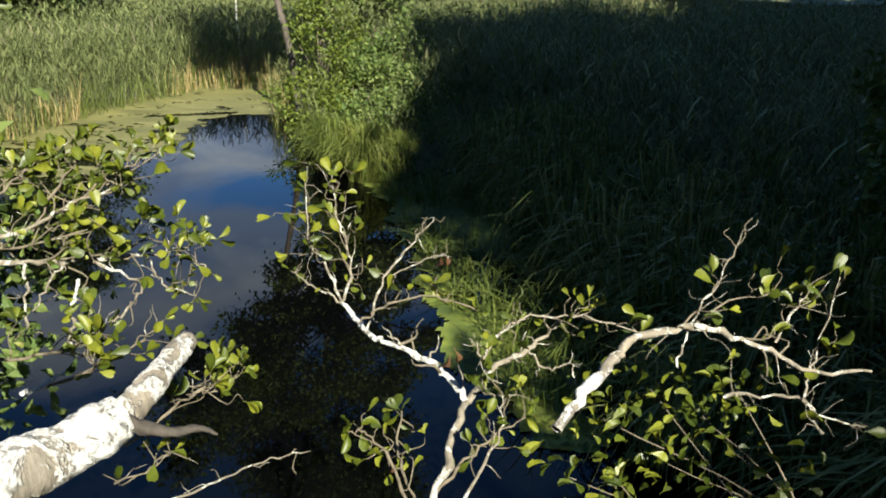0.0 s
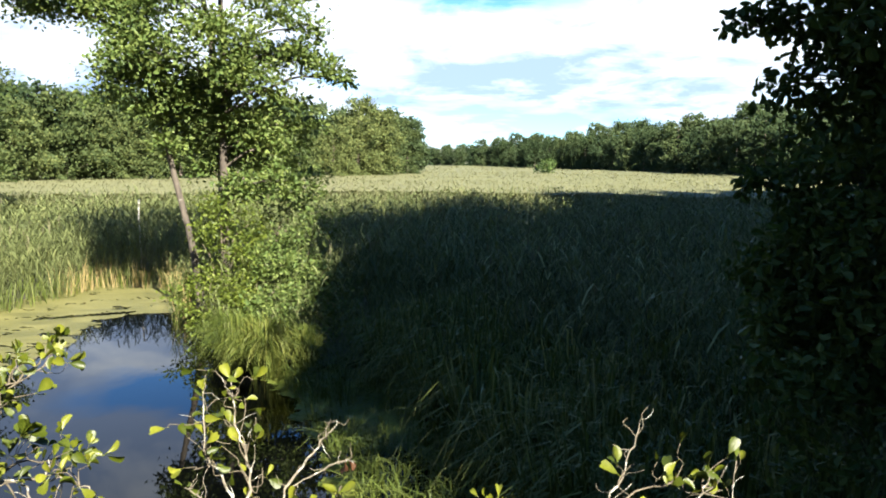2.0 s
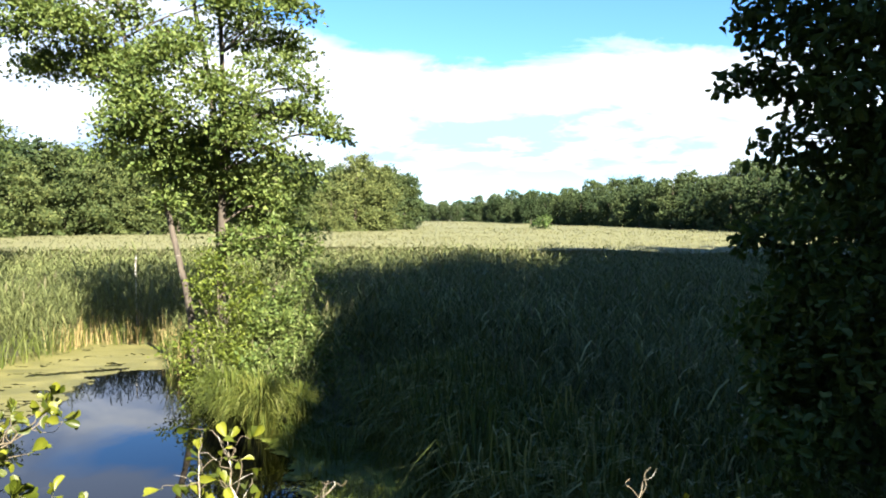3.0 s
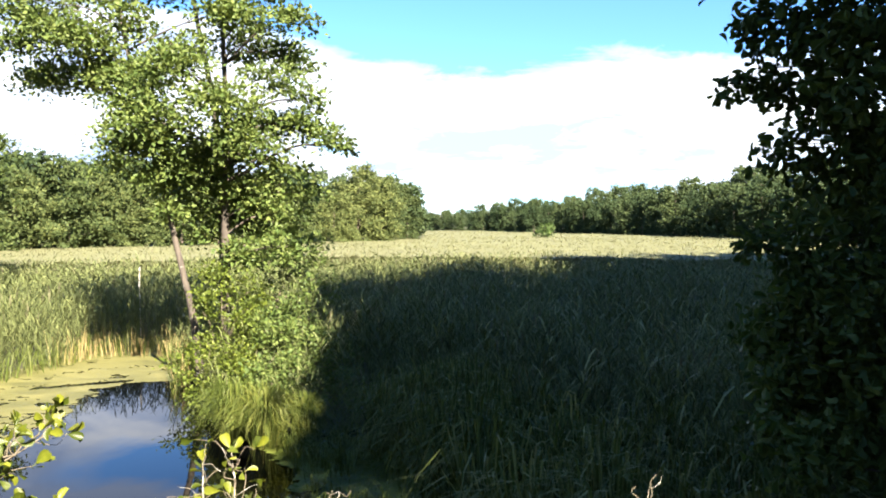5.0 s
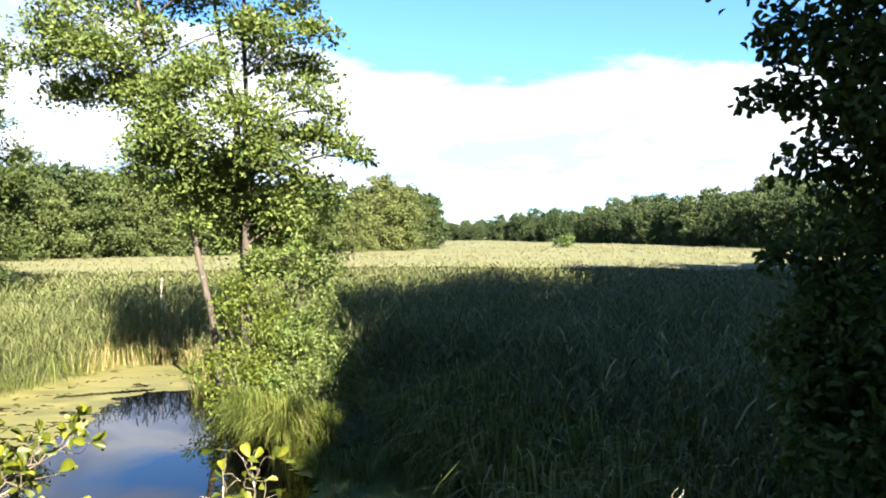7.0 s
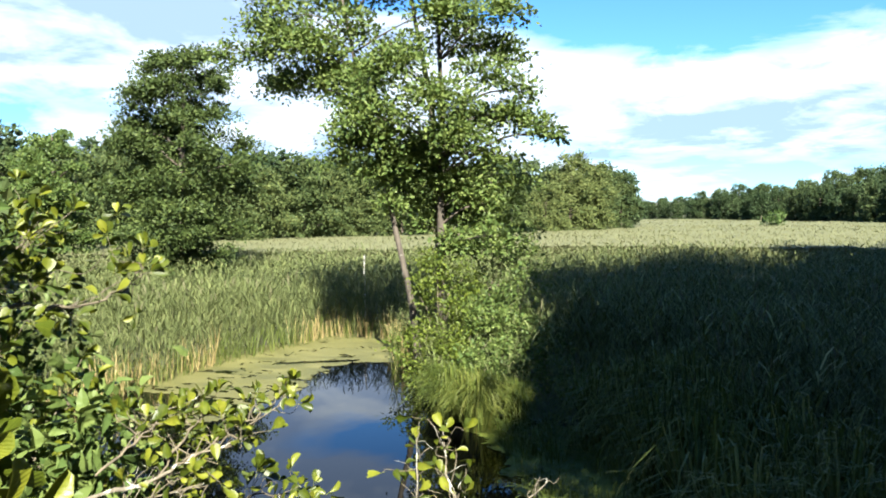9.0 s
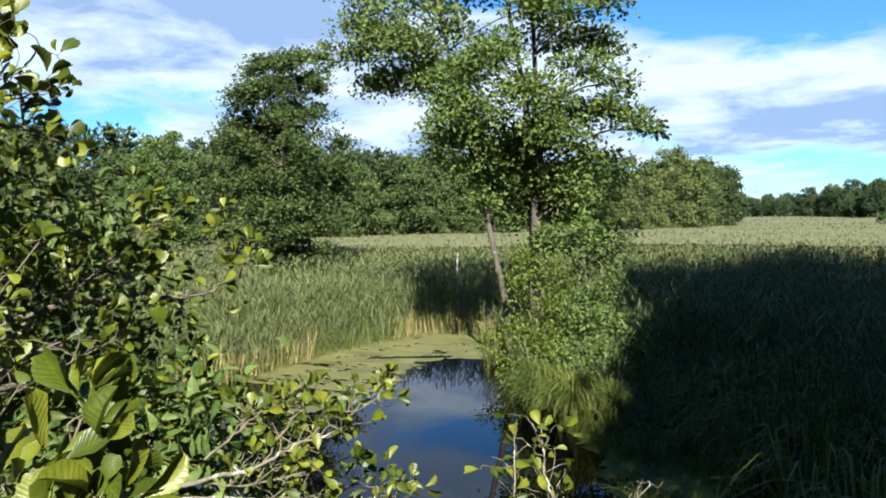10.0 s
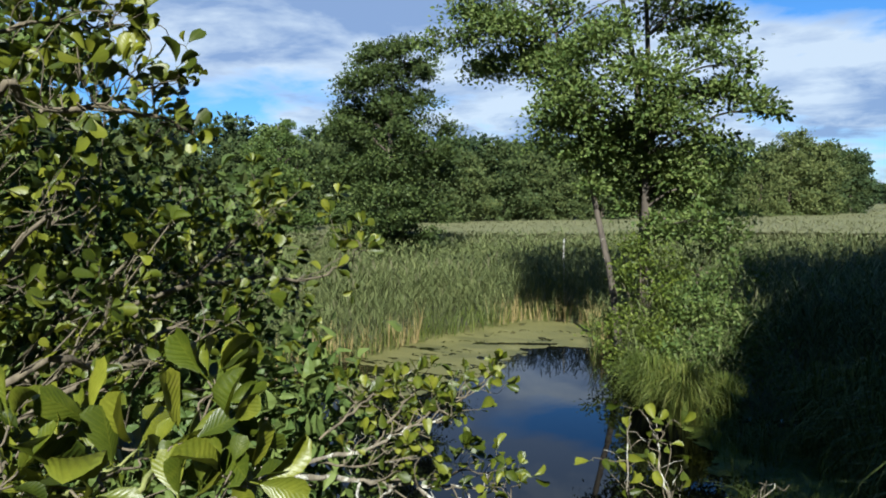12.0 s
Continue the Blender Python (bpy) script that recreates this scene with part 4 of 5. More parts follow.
# ---- shrubs, grasses and branches near the pond ----
def leafy_shrub(name, label, base, heads, per, leaf, mat, seed, pattern=FOLDED, category="shrub", sprays=6, wood=TWIG_DARK, thick=0.02):
    """A shrub: stems from its base to each leafy head (x, y, z, radius)."""
    g = np.random.default_rng(seed)
    ob = thing(name, label, category, base)
    b = np.array(base)
    rows = [(x - b[0], y - b[1], z - b[2], r) for x, y, z, r in heads]
    crown = Shape()
    for x, y, z, r in rows:
        foot = np.array((g.normal() * 0.12, g.normal() * 0.12, -0.15))
        tip = np.array((x, y, z))
        line = spline([foot, foot * 0.5 + tip * 0.5 + (0, 0, 0.12 * np.linalg.norm(tip)) + g.normal(size=3) * 0.05 * np.linalg.norm(tip), tip], 5)
        stem = Shape()
        tube(stem, line, np.linspace(thick, thick * 0.25, len(line)), 5, 0.08)
        part("stem", stem, wood, ob, smooth=True)
    for x, y, z, r in rows:
        for m in ball(g, sprays, 0.2) * r + (x, y, z):
            n = max(3, int(per * r * r / sprays))
            sr = r * g.uniform(0.4, 0.65)
            p = g.normal(size=(n, 3)) * sr * (0.6, 0.6, 0.42)
            out = unit(p)
            leaves(crown, p + m, out + g.normal(size=(n, 3)) * 0.6, unit(g.normal(size=(n, 3)) * 0.6 + (0, 0, 0.8) + out * 0.3), leaf * g.uniform(0.65, 1.25, n), pattern)
    part("leaves", crown, mat, ob)
    return ob


leafy_shrub("alder_shrub", "low sunlit yellow-green alder shrub at the tall alder's foot", (-5.6, 18.3, 0.1), [
    (-5.51, 18.33, 2.60, 0.55), (-4.80, 18.31, 2.47, 0.45), (-5.82, 17.76, 2.07, 0.40), (-5.02, 17.77, 1.81, 0.50), (-5.61, 17.52, 1.33, 0.45),
    (-5.91, 17.12, 0.82, 0.45), (-5.01, 17.23, 0.99, 0.50), (-5.16, 16.76, 0.45, 0.50), (-4.48, 16.55, 0.54, 0.45), (-4.31, 17.77, 1.22, 0.45),
    (-5.50, 16.73, 0.31, 0.35), (-4.46, 15.74, 0.20, 0.40), (-4.80, 15.81, 0.03, 0.35)], 2300, 0.10, SHRUB_LEAF, 61, thick=0.03)
leafy_shrub("alder_shrub", "dark green alder shrub behind the sedge on the shore", (-4.2, 19.0, 0.1), [
    (-3.93, 18.95, 2.73, 0.55), (-3.62, 19.25, 3.45, 0.50), (-4.18, 18.43, 2.05, 0.55), (-3.56, 18.54, 1.92, 0.50), (-3.99, 17.56, 0.78, 0.5),
    (-4.92, 19.37, 3.29, 0.45), (-3.89, 16.57, 0.44, 0.45), (-3.79, 17.61, 1.47, 0.5), (-3.16, 17.52, 1.37, 0.45), (-3.37, 16.54, 0.74, 0.45), (-4.33, 17.30, 1.62, 0.45), (-3.26, 18.85, 2.46, 0.45),
    (-3.2, 15.9, 0.75, 0.5), (-2.6, 15.6, 0.7, 0.5), (-3.7, 15.6, 0.6, 0.45), (-2.4, 16.4, 1.1, 0.5), (-3.0, 16.9, 1.3, 0.5), (-1.9, 15.4, 0.6, 0.45), (-3.9, 16.1, 0.95, 0.45)], 1600, 0.105, ALDER, 62, thick=0.03)


def bank_alder():
    """The shaded alder on the right: hanging leafy boughs, dark against the sky."""
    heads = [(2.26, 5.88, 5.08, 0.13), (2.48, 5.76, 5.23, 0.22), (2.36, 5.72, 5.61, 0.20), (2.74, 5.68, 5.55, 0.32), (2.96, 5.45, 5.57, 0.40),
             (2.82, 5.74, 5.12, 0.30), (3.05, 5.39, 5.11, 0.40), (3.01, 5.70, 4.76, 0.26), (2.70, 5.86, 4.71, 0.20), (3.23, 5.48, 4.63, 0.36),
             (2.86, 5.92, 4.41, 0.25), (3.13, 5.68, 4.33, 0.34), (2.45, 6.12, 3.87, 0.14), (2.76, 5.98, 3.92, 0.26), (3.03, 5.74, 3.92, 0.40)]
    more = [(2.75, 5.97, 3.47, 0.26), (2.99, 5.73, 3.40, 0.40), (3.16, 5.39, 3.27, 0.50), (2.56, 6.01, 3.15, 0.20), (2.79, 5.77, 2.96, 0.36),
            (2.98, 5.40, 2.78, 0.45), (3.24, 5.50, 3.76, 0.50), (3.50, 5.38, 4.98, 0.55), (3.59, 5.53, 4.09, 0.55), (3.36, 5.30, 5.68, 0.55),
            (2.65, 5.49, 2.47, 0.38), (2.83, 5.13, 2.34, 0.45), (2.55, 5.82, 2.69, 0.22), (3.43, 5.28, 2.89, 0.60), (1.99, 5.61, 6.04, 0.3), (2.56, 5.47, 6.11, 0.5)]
    g = np.random.default_rng(81)
    foot = (5.0, 5.6, 0.1)
    tree = thing("bank_alder", "shaded alder on the bank with hanging dark leafy boughs", "tree", foot)
    # high heads out of view, added to keep sky light off the boughs
    top = [(8.6, 8.4, 10.4, 1.1), (7.6, 8.2, 9.6, 1.0), (8.5, 6.5, 8.4, 1.1), (9.4, 5.4, 8.2, 0.9), (8.4, 7.4, 10.6, 1.1), (9.0, 8.6, 8.0, 1.1), (7.6, 9.6, 9.0, 0.9)]
    rows = [(x - foot[0], y - foot[1], z - foot[2], r) for x, y, z, r in heads + more + top]
    stem = stem_line([(0, 0, -0.3, 0.14), (0.25, 0.05, 2.0, 0.12), (0.5, 0.2, 4.5, 0.09), (1.4, 0.6, 7.2, 0.06), (1.9, 0.9, 9.6, 0.02)])
    s, crown = Shape(), Shape()
    tube(s, stem[:, :3], stem[:, 3], 9, 0.06)
    limbs(s, g, stem, rows, 0.03, 4, 2)
    part("trunk", s, BARK, tree, smooth=True)
    for x, y, z, r in rows:
        for m in ball(g, 6, 0.2) * r * 1.05 + (x, y, z):
            n = max(3, int(2600 * r * r / 6)) if r < 0.75 else 45
            p = g.normal(size=(n, 3)) * r * 0.5 * (0.6, 0.6, 0.55)
            leaves(crown, p + m, unit(g.normal(size=(n, 3))) + (0, 0, -0.3), unit(g.normal(size=(n, 3)) * 0.8 + (0, 0, 0.5)), (0.088 if r < 0.75 else 0.26) * g.uniform(0.65, 1.2, n), ROUND)
    part("crown", crown, ALDER, tree)


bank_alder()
for x, y, q in ((6.6, 8.4, 1.0), (8.4, 10.2, 1.2), (7.0, 6.2, 1.1), (5.6, 3.2, 1.0), (9.0, 13.0, 1.1)):
    g = np.random.default_rng(int(x * 10))
    leafy_shrub("bank_shrub", "dense dark shrub in deep shade on the bank", (x, y, float(rise(x, y))),
                [(x + g.normal() * 0.7, y + g.normal() * 0.7, 0.5 + q * h, 0.65) for h in np.linspace(0.1, 3.0, 9)], 420, 0.12, WOOD_LEAF, int(x * 100), thick=0.03)


def bank_grasses():
    """Long arching grass on the shaded shore."""
    g = np.random.default_rng(14)
    first = [tussock("bank_grass", "tuft of long arching green grass on the shaded shore", "grass", 1.2, 9.6, 1.25, 1.45, 120, GRASS, 140 + k, 0.026, 1.5, "bank grass") for k in range(4)]
    spots = []
    shore = spline([(-0.9, 13.8), (-0.5, 13.0), (0.0, 11.4), (0.8, 9.0), (1.3, 7.2), (2.2, 5.4), (3.2, 4.2)], 7)
    for x, y in shore:
        for k in range(3):
            spots.append((x + 0.15 + 0.5 * k + g.normal() * 0.25, y + g.normal() * 0.35))
    for _ in range(26):
        spots.append((g.uniform(0.9, 4.6), g.uniform(4.4, 12.0)))
    for k, (x, y) in enumerate(spots):
        m = pose(x, y, max(float(rise(x, y)), 0.0) - 0.03, g.normal() * 5, g.normal() * 5, g.uniform(0, 360))
        if k < 4:
            first[k].matrix_basis = m
        else:
            q = g.uniform(0.7, 1.15)
            ob = copy_thing(first[k % 4], m)
            ob.scale = (q, q, q)
    # thin grass standing in the shallow water
    s = Shape()
    x, y = g.uniform(-3.9, 1.0, 8000), g.uniform(6.0, 14.2, 8000)
    ok = (pond_gap(x, y) < 0.1) & (x > -3.2 + 0.39 * (14 - y)) & (field_noise(x, y, 1.5, 51) > -0.35)
    pats = [ribbon([(0, 0, -0.1), (c * 0.12, d * 0.12, 0.35), (c * 0.35, d * 0.35, 0.42), (c * 0.6, d * 0.6, h)], (0.012, 0.016, 0.012), a)
            for a, c, d, h in [(t, math.cos(t), math.sin(t), g.uniform(0.2, 0.5)) for t in np.linspace(0, 6, 7)]]
    scatter(s, g, pats, x[ok], y[ok], np.zeros(ok.sum()), g.uniform(0.5, 1.2, ok.sum()))
    tagged(new("shallow_grass", s.mesh("shallow_grass", SEDGE)), "thin grass blades standing in the weedy shallows", "grass", kind="stuff")


bank_grasses()

LEAF_MESHES = [Shape().put(*r).mesh("leaf", ALDER_NEAR, True) for r in ROUNDS]

DRY_MESH = Shape().put(*ROUNDS[3]).mesh("withered_leaf", DRY_LEAF, True)


class Bough:
    """An alder bough near the path: limbs of its own mesh each, with leaves set one by one or joined."""

    def __init__(self, name, label, base, seed, singly=True, leaf=0.07, sunward=0.25):
        self.ob = thing(name, label, "branch", base)
        self.base, self.g, self.singly, self.size = np.array(base, float), np.random.default_rng(seed), singly, leaf
        self.sunward = sunward
        self.joined, self.twigs, self.any_twigs = Shape(), Shape(), False

    def leaf(self, at, way, normal, size, mesh=None):
        if not self.singly:
            leaves(self.joined, np.array([at]), np.array([way]), np.array([normal]), size, ROUNDS[int(self.g.integers(0, 5))])
            return
        x = unit(np.array(way, float))
        y = unit(np.cross(normal, x))
        m = Matrix.Identity(4)
        for k, col in enumerate((x, y, np.cross(x, y))):
            for i in range(3):
                m[i][k] = col[i] * size
        for i in range(3):
            m[i][3] = at[i]
        ob = new("leaf", mesh or LEAF_MESHES[int(self.g.integers(0, 5))])
        ob.parent, ob.matrix_basis = self.ob, m

    def tuft(self, at, way, count):
        """A rosette of leaves at a twig's tip."""
        g = self.g
        for k in range(count):
            a = unit(unit(np.array(way, float)) * 0.8 + g.normal(size=3) * 0.7 + (0, 0, 0.25))
            self.leaf(at + a * self.size * 0.24, a, unit(g.normal(size=3) * (1.05 - self.sunward * 0.6) + (self.sunward, -self.sunward * 1.15, 0.5)), self.size * g.uniform(0.45, 1.15))

    def limb(self, points, r0, r1, mat=None, twigs=0, tip=4, twig=0.16, knots=0.12, per=(2, 5), start=0.25, rise_up=0.5, bare=0):
        g, r0, r1 = self.g, r0 * 0.92, r1 * 0.85
        line = spline(np.array(points) - self.base, 6)
        line[1:-1] += g.normal(size=(len(line) - 2, 3)) * (0.004 + 0.12 * r0)
        s = Shape()
        tube(s, line, np.linspace(r0, r1, len(line)) * (1 + 0.12 * g.normal(size=len(line)) * (knots > 0)), 8, knots, int(g.integers(1, 999)))
        part("limb", s, mat or TWIG, self.ob, smooth=True)
        for k in range(twigs):
            i = int(len(line) * g.uniform(start, 0.97))
            i = min(max(i, 1), len(line) - 1)
            along = unit(line[i] - line[i - 1])
            out = unit(g.normal(size=3) + along * 0.8 + (0, 0, rise_up))
            size = twig * g.uniform(0.5, 1.3)
            end = line[i] + out * size
            tl = spline([line[i], line[i] + out * size * 0.35 + g.normal(size=3) * size * 0.14, line[i] + out * size * 0.7 + g.normal(size=3) * size * 0.12, end], 3)
            one = Shape() if self.singly else self.twigs
            tube(one, tl, np.linspace(max(r1, 0.0022) * 0.9, 0.0012, len(tl)), 5 if self.singly else 3)
            if self.singly:
                part("twig", one, TWIG_DARK, self.ob, smooth=True)
            self.any_twigs = not self.singly
            if per[1]:
                self.tuft(end, out, int(g.integers(per[0], per[1] + 1)))
                if size > twig * 0.8:
                    self.tuft(tl[len(tl) // 2], g.normal(size=3), 1)
        for k in range(bare):
            i = int(g.integers(1, len(line)))
            out = unit(g.normal(size=3) + unit(line[i] - line[i - 1]) * 0.7 + (0, 0, 0.3))
            q = line[i]
            pts = [q]
            for _ in range(4):
                q = q + (out + g.normal(size=3) * 0.34) * twig * g.uniform(0.12, 0.3)
                pts.append(q)
            one = Shape() if self.singly else self.twigs
            tube(one, spline(pts, 2), np.linspace(max(r1 * 0.6, 0.0018), 0.0008, 2 * len(pts) - 1), 5, 0.1)
            if self.singly:
                part("twig", one, TWIG, self.ob, smooth=True)
        if tip:
            self.tuft(line[-1], line[-1] - line[-2], tip)
        return self

    def done(self):
        if self.any_twigs:
            tagged(part("brushwood", self.twigs, TWIG_DARK, self.ob, smooth=True), kind="stuff")
        if not self.singly and self.joined.v:
            tagged(part("leaves", self.joined, ALDER_NEAR, self.ob, smooth=True), kind="stuff")
        return self.ob


def middle_bough():
    b = Bough("alder_bough", "pale forked alder branch with few round leaves over water", (-0.26, 1.66, 2.39), 3, True, 0.053)
    b.limb([(-0.26, 1.66, 2.39), (-0.22, 2.04, 2.53), (-0.19, 2.19, 2.56)], 0.017, 0.013, TWIG, 0, 0)
    b.limb([(-0.19, 2.19, 2.56), (-0.12, 2.34, 2.60), (-0.00, 2.47, 2.63), (0.11, 2.55, 2.69)], 0.014, 0.007, TWIG, 4, 3, 0.10, per=(1, 2), bare=6)
    b.limb([(-0.19, 2.19, 2.56), (-0.27, 2.27, 2.61), (-0.38, 2.33, 2.64), (-0.51, 2.38, 2.67), (-0.59, 2.42, 2.68), (-0.71, 2.54, 2.73)], 0.014, 0.009, LICHEN_BARK, 3, 0, 0.12, per=(0, 0), bare=6)
    b.limb([(-0.71, 2.54, 2.73), (-0.71, 2.69, 2.82), (-0.78, 2.78, 2.96), (-0.83, 2.88, 3.14)], 0.007, 0.003, TWIG, 16, 3, 0.13, per=(1, 2), bare=8)
    b.limb([(-0.71, 2.54, 2.73), (-0.81, 2.67, 2.83), (-0.89, 2.73, 2.92), (-0.93, 2.84, 3.10)], 0.006, 0.0025, TWIG, 12, 2, 0.12, per=(0, 2), bare=8)
    b.limb([(-0.71, 2.54, 2.73), (-0.81, 2.55, 2.78), (-0.92, 2.58, 2.83)], 0.005, 0.003, TWIG, 1, 3, 0.06, per=(1, 1), bare=6)
    b.limb([(-0.59, 2.42, 2.68), (-0.56, 2.61, 2.81), (-0.47, 2.78, 2.91), (-0.40, 2.82, 3.00)], 0.006, 0.0025, TWIG, 5, 0, 0.08, per=(0, 0), bare=6)
    b.limb([(-0.54, 2.62, 2.82), (-0.43, 2.71, 2.86), (-0.35, 2.76, 2.87)], 0.004, 0.002, TWIG, 2, 0, 0.06, per=(0, 0), bare=6)
    b.limb([(-0.57, 2.26, 2.80), (-0.48, 2.31, 2.85), (-0.35, 2.36, 2.87), (-0.18, 2.39, 2.81)], 0.005, 0.003, TWIG_DARK, 7, 3, 0.09, per=(1, 2))
    b.limb([(-0.15, 2.27, 2.68), (-0.09, 2.37, 2.75), (0.03, 2.44, 2.78), (0.23, 2.48, 2.77), (0.40, 2.48, 2.72)], 0.006, 0.003, TWIG, 12, 3, 0.09, per=(1, 2), bare=6)
    b.limb([(-0.13, 2.22, 2.60), (-0.16, 2.30, 2.70), (-0.20, 2.33, 2.73)], 0.005, 0.003, TWIG, 2, 0, 0.06, per=(0, 1), bare=6)
    b.limb([(-0.00, 2.47, 2.63), (0.08, 2.44, 2.57), (0.16, 2.45, 2.60), (0.19, 2.40, 2.52)], 0.005, 0.003, TWIG, 2, 0, 0.06, per=(0, 0), bare=6)
    b.limb([(-0.27, 1.68, 2.41), (-0.38, 1.88, 2.50), (-0.48, 1.96, 2.56), (-0.54, 1.95, 2.57)], 0.006, 0.003, TWIG_DARK, 7, 2, 0.10, per=(1, 2))
    b.limb([(-0.30, 1.78, 2.45), (-0.38, 1.95, 2.51), (-0.39, 2.06, 2.59)], 0.005, 0.003, TWIG_DARK, 7, 3, 0.09, per=(1, 3))
    b.limb([(-0.25, 1.85, 2.44), (-0.13, 2.03, 2.50), (0.01, 2.18, 2.53)], 0.006, 0.003, TWIG_DARK, 9, 3, 0.12, per=(2, 3))
    for at, way in (((-0.24, 2.27, 2.71), (0.3, 0.2, -1)), ((-0.26, 2.26, 2.69), (-0.4, 0.1, -1)), ((-0.35, 2.76, 2.87), (0.5, 0, -1)), ((-0.36, 2.75, 2.86), (-0.2, 0.3, -1)), ((-0.40, 1.93, 2.49), (0.1, 0, -1))):
        b.leaf(np.array(at) - b.base, way, (0.6, -0.6, 0.3), 0.05, DRY_MESH)
    b.limb([(-0.20, 1.76, 2.41), (-0.08, 2.05, 2.52), (-0.07, 2.17, 2.61)], 0.006, 0.003, TWIG, 7, 3, 0.10, per=(1, 3), bare=6)
    return b.done()


def arched_bough():
    b = Bough("alder_bough", "arched grey alder branch with pale lichen and dead twigs", (0.11, 2.08, 2.56), 5, True, 0.066)
    b.limb([(0.11, 2.08, 2.56), (0.21, 2.23, 2.63), (0.31, 2.37, 2.68)], 0.022, 0.026, LICHEN_BARK, 0, 0)
    b.limb([(0.30, 2.36, 2.67), (0.38, 2.41, 2.74), (0.58, 2.47, 2.77), (0.79, 2.50, 2.71), (1.01, 2.49, 2.62), (1.22, 2.52, 2.62)], 0.018, 0.006, TWIG, 6, 0, 0.16, per=(0, 1), bare=6)
    b.limb([(0.53, 2.42, 2.63), (0.57, 2.48, 2.77), (0.67, 2.58, 2.92), (0.74, 2.66, 3.06)], 0.006, 0.002, TWIG, 4, 0, 0.10, per=(0, 0), bare=6)
    b.limb([(0.73, 2.51, 2.47), (0.95, 2.47, 2.52), (1.04, 2.41, 2.49), (1.18, 2.39, 2.47)], 0.008, 0.003, TWIG, 5, 0, 0.12, per=(0, 1), bare=6)
    b.limb([(1.04, 2.37, 2.44), (0.99, 2.46, 2.54), (1.04, 2.57, 2.66), (1.12, 2.70, 2.90)], 0.006, 0.002, TWIG, 5, 1, 0.12, per=(0, 1), bare=6)
    b.limb([(0.88, 2.53, 2.70), (0.94, 2.60, 2.78), (1.04, 2.71, 2.85)], 0.006, 0.003, TWIG, 5, 1, 0.14, per=(0, 2), bare=6)
    b.limb([(0.58, 2.47, 2.77), (0.74, 2.67, 2.79), (0.97, 2.72, 2.81)], 0.005, 0.0025, TWIG_DARK, 8, 2, 0.12, per=(1, 2))
    return b.done()


def lichen_log():
    log = thing("leaning_log", "thick broken alder trunk crusted with white lichen", "log", (-1.19, 1.05, 2.90))
    base = np.array((-1.19, 1.05, 2.90))
    line = spline(np.array([(-1.19, 1.05, 2.90), (-1.11, 1.21, 2.90), (-1.05, 1.33, 2.89), (-0.98, 1.46, 2.90)]) - base, 11)
    s = Shape()
    tube(s, line, np.linspace(0.078, 0.060, len(line)) * (1 + 0.04 * np.sin(np.arange(len(line)) * 0.5) + 0.02 * np.sin(np.arange(len(line)) * 1.37)), 22, 0.07, 5)
    part("trunk", s, LICHEN_BARK, log, smooth=True)
    line = spline(np.array([(-1.00, 1.44, 2.88), (-0.96, 1.53, 2.92), (-0.95, 1.64, 2.94), (-0.95, 1.78, 2.95)]) - base, 10)
    s = Shape()
    tube(s, line, np.linspace(0.044, 0.030, len(line)) * (1 + 0.05 * np.sin(np.arange(len(line)) * 0.55)), 18, 0.08, 6)
    part("snapped_limb", s, STUB_BARK, log, smooth=True)
    line = spline(np.array([(-0.97, 1.45, 2.90), (-0.86, 1.45, 2.88), (-0.79, 1.49, 2.87), (-0.75, 1.50, 2.85)]) - base, 6)
    s = Shape()
    tube(s, line, np.linspace(0.020, 0.003, len(line)), 10, 0.3, 7)
    part("splinter", s, SHADED_WOOD, log, "torn brown wood, darkened for the shade under the log", True)


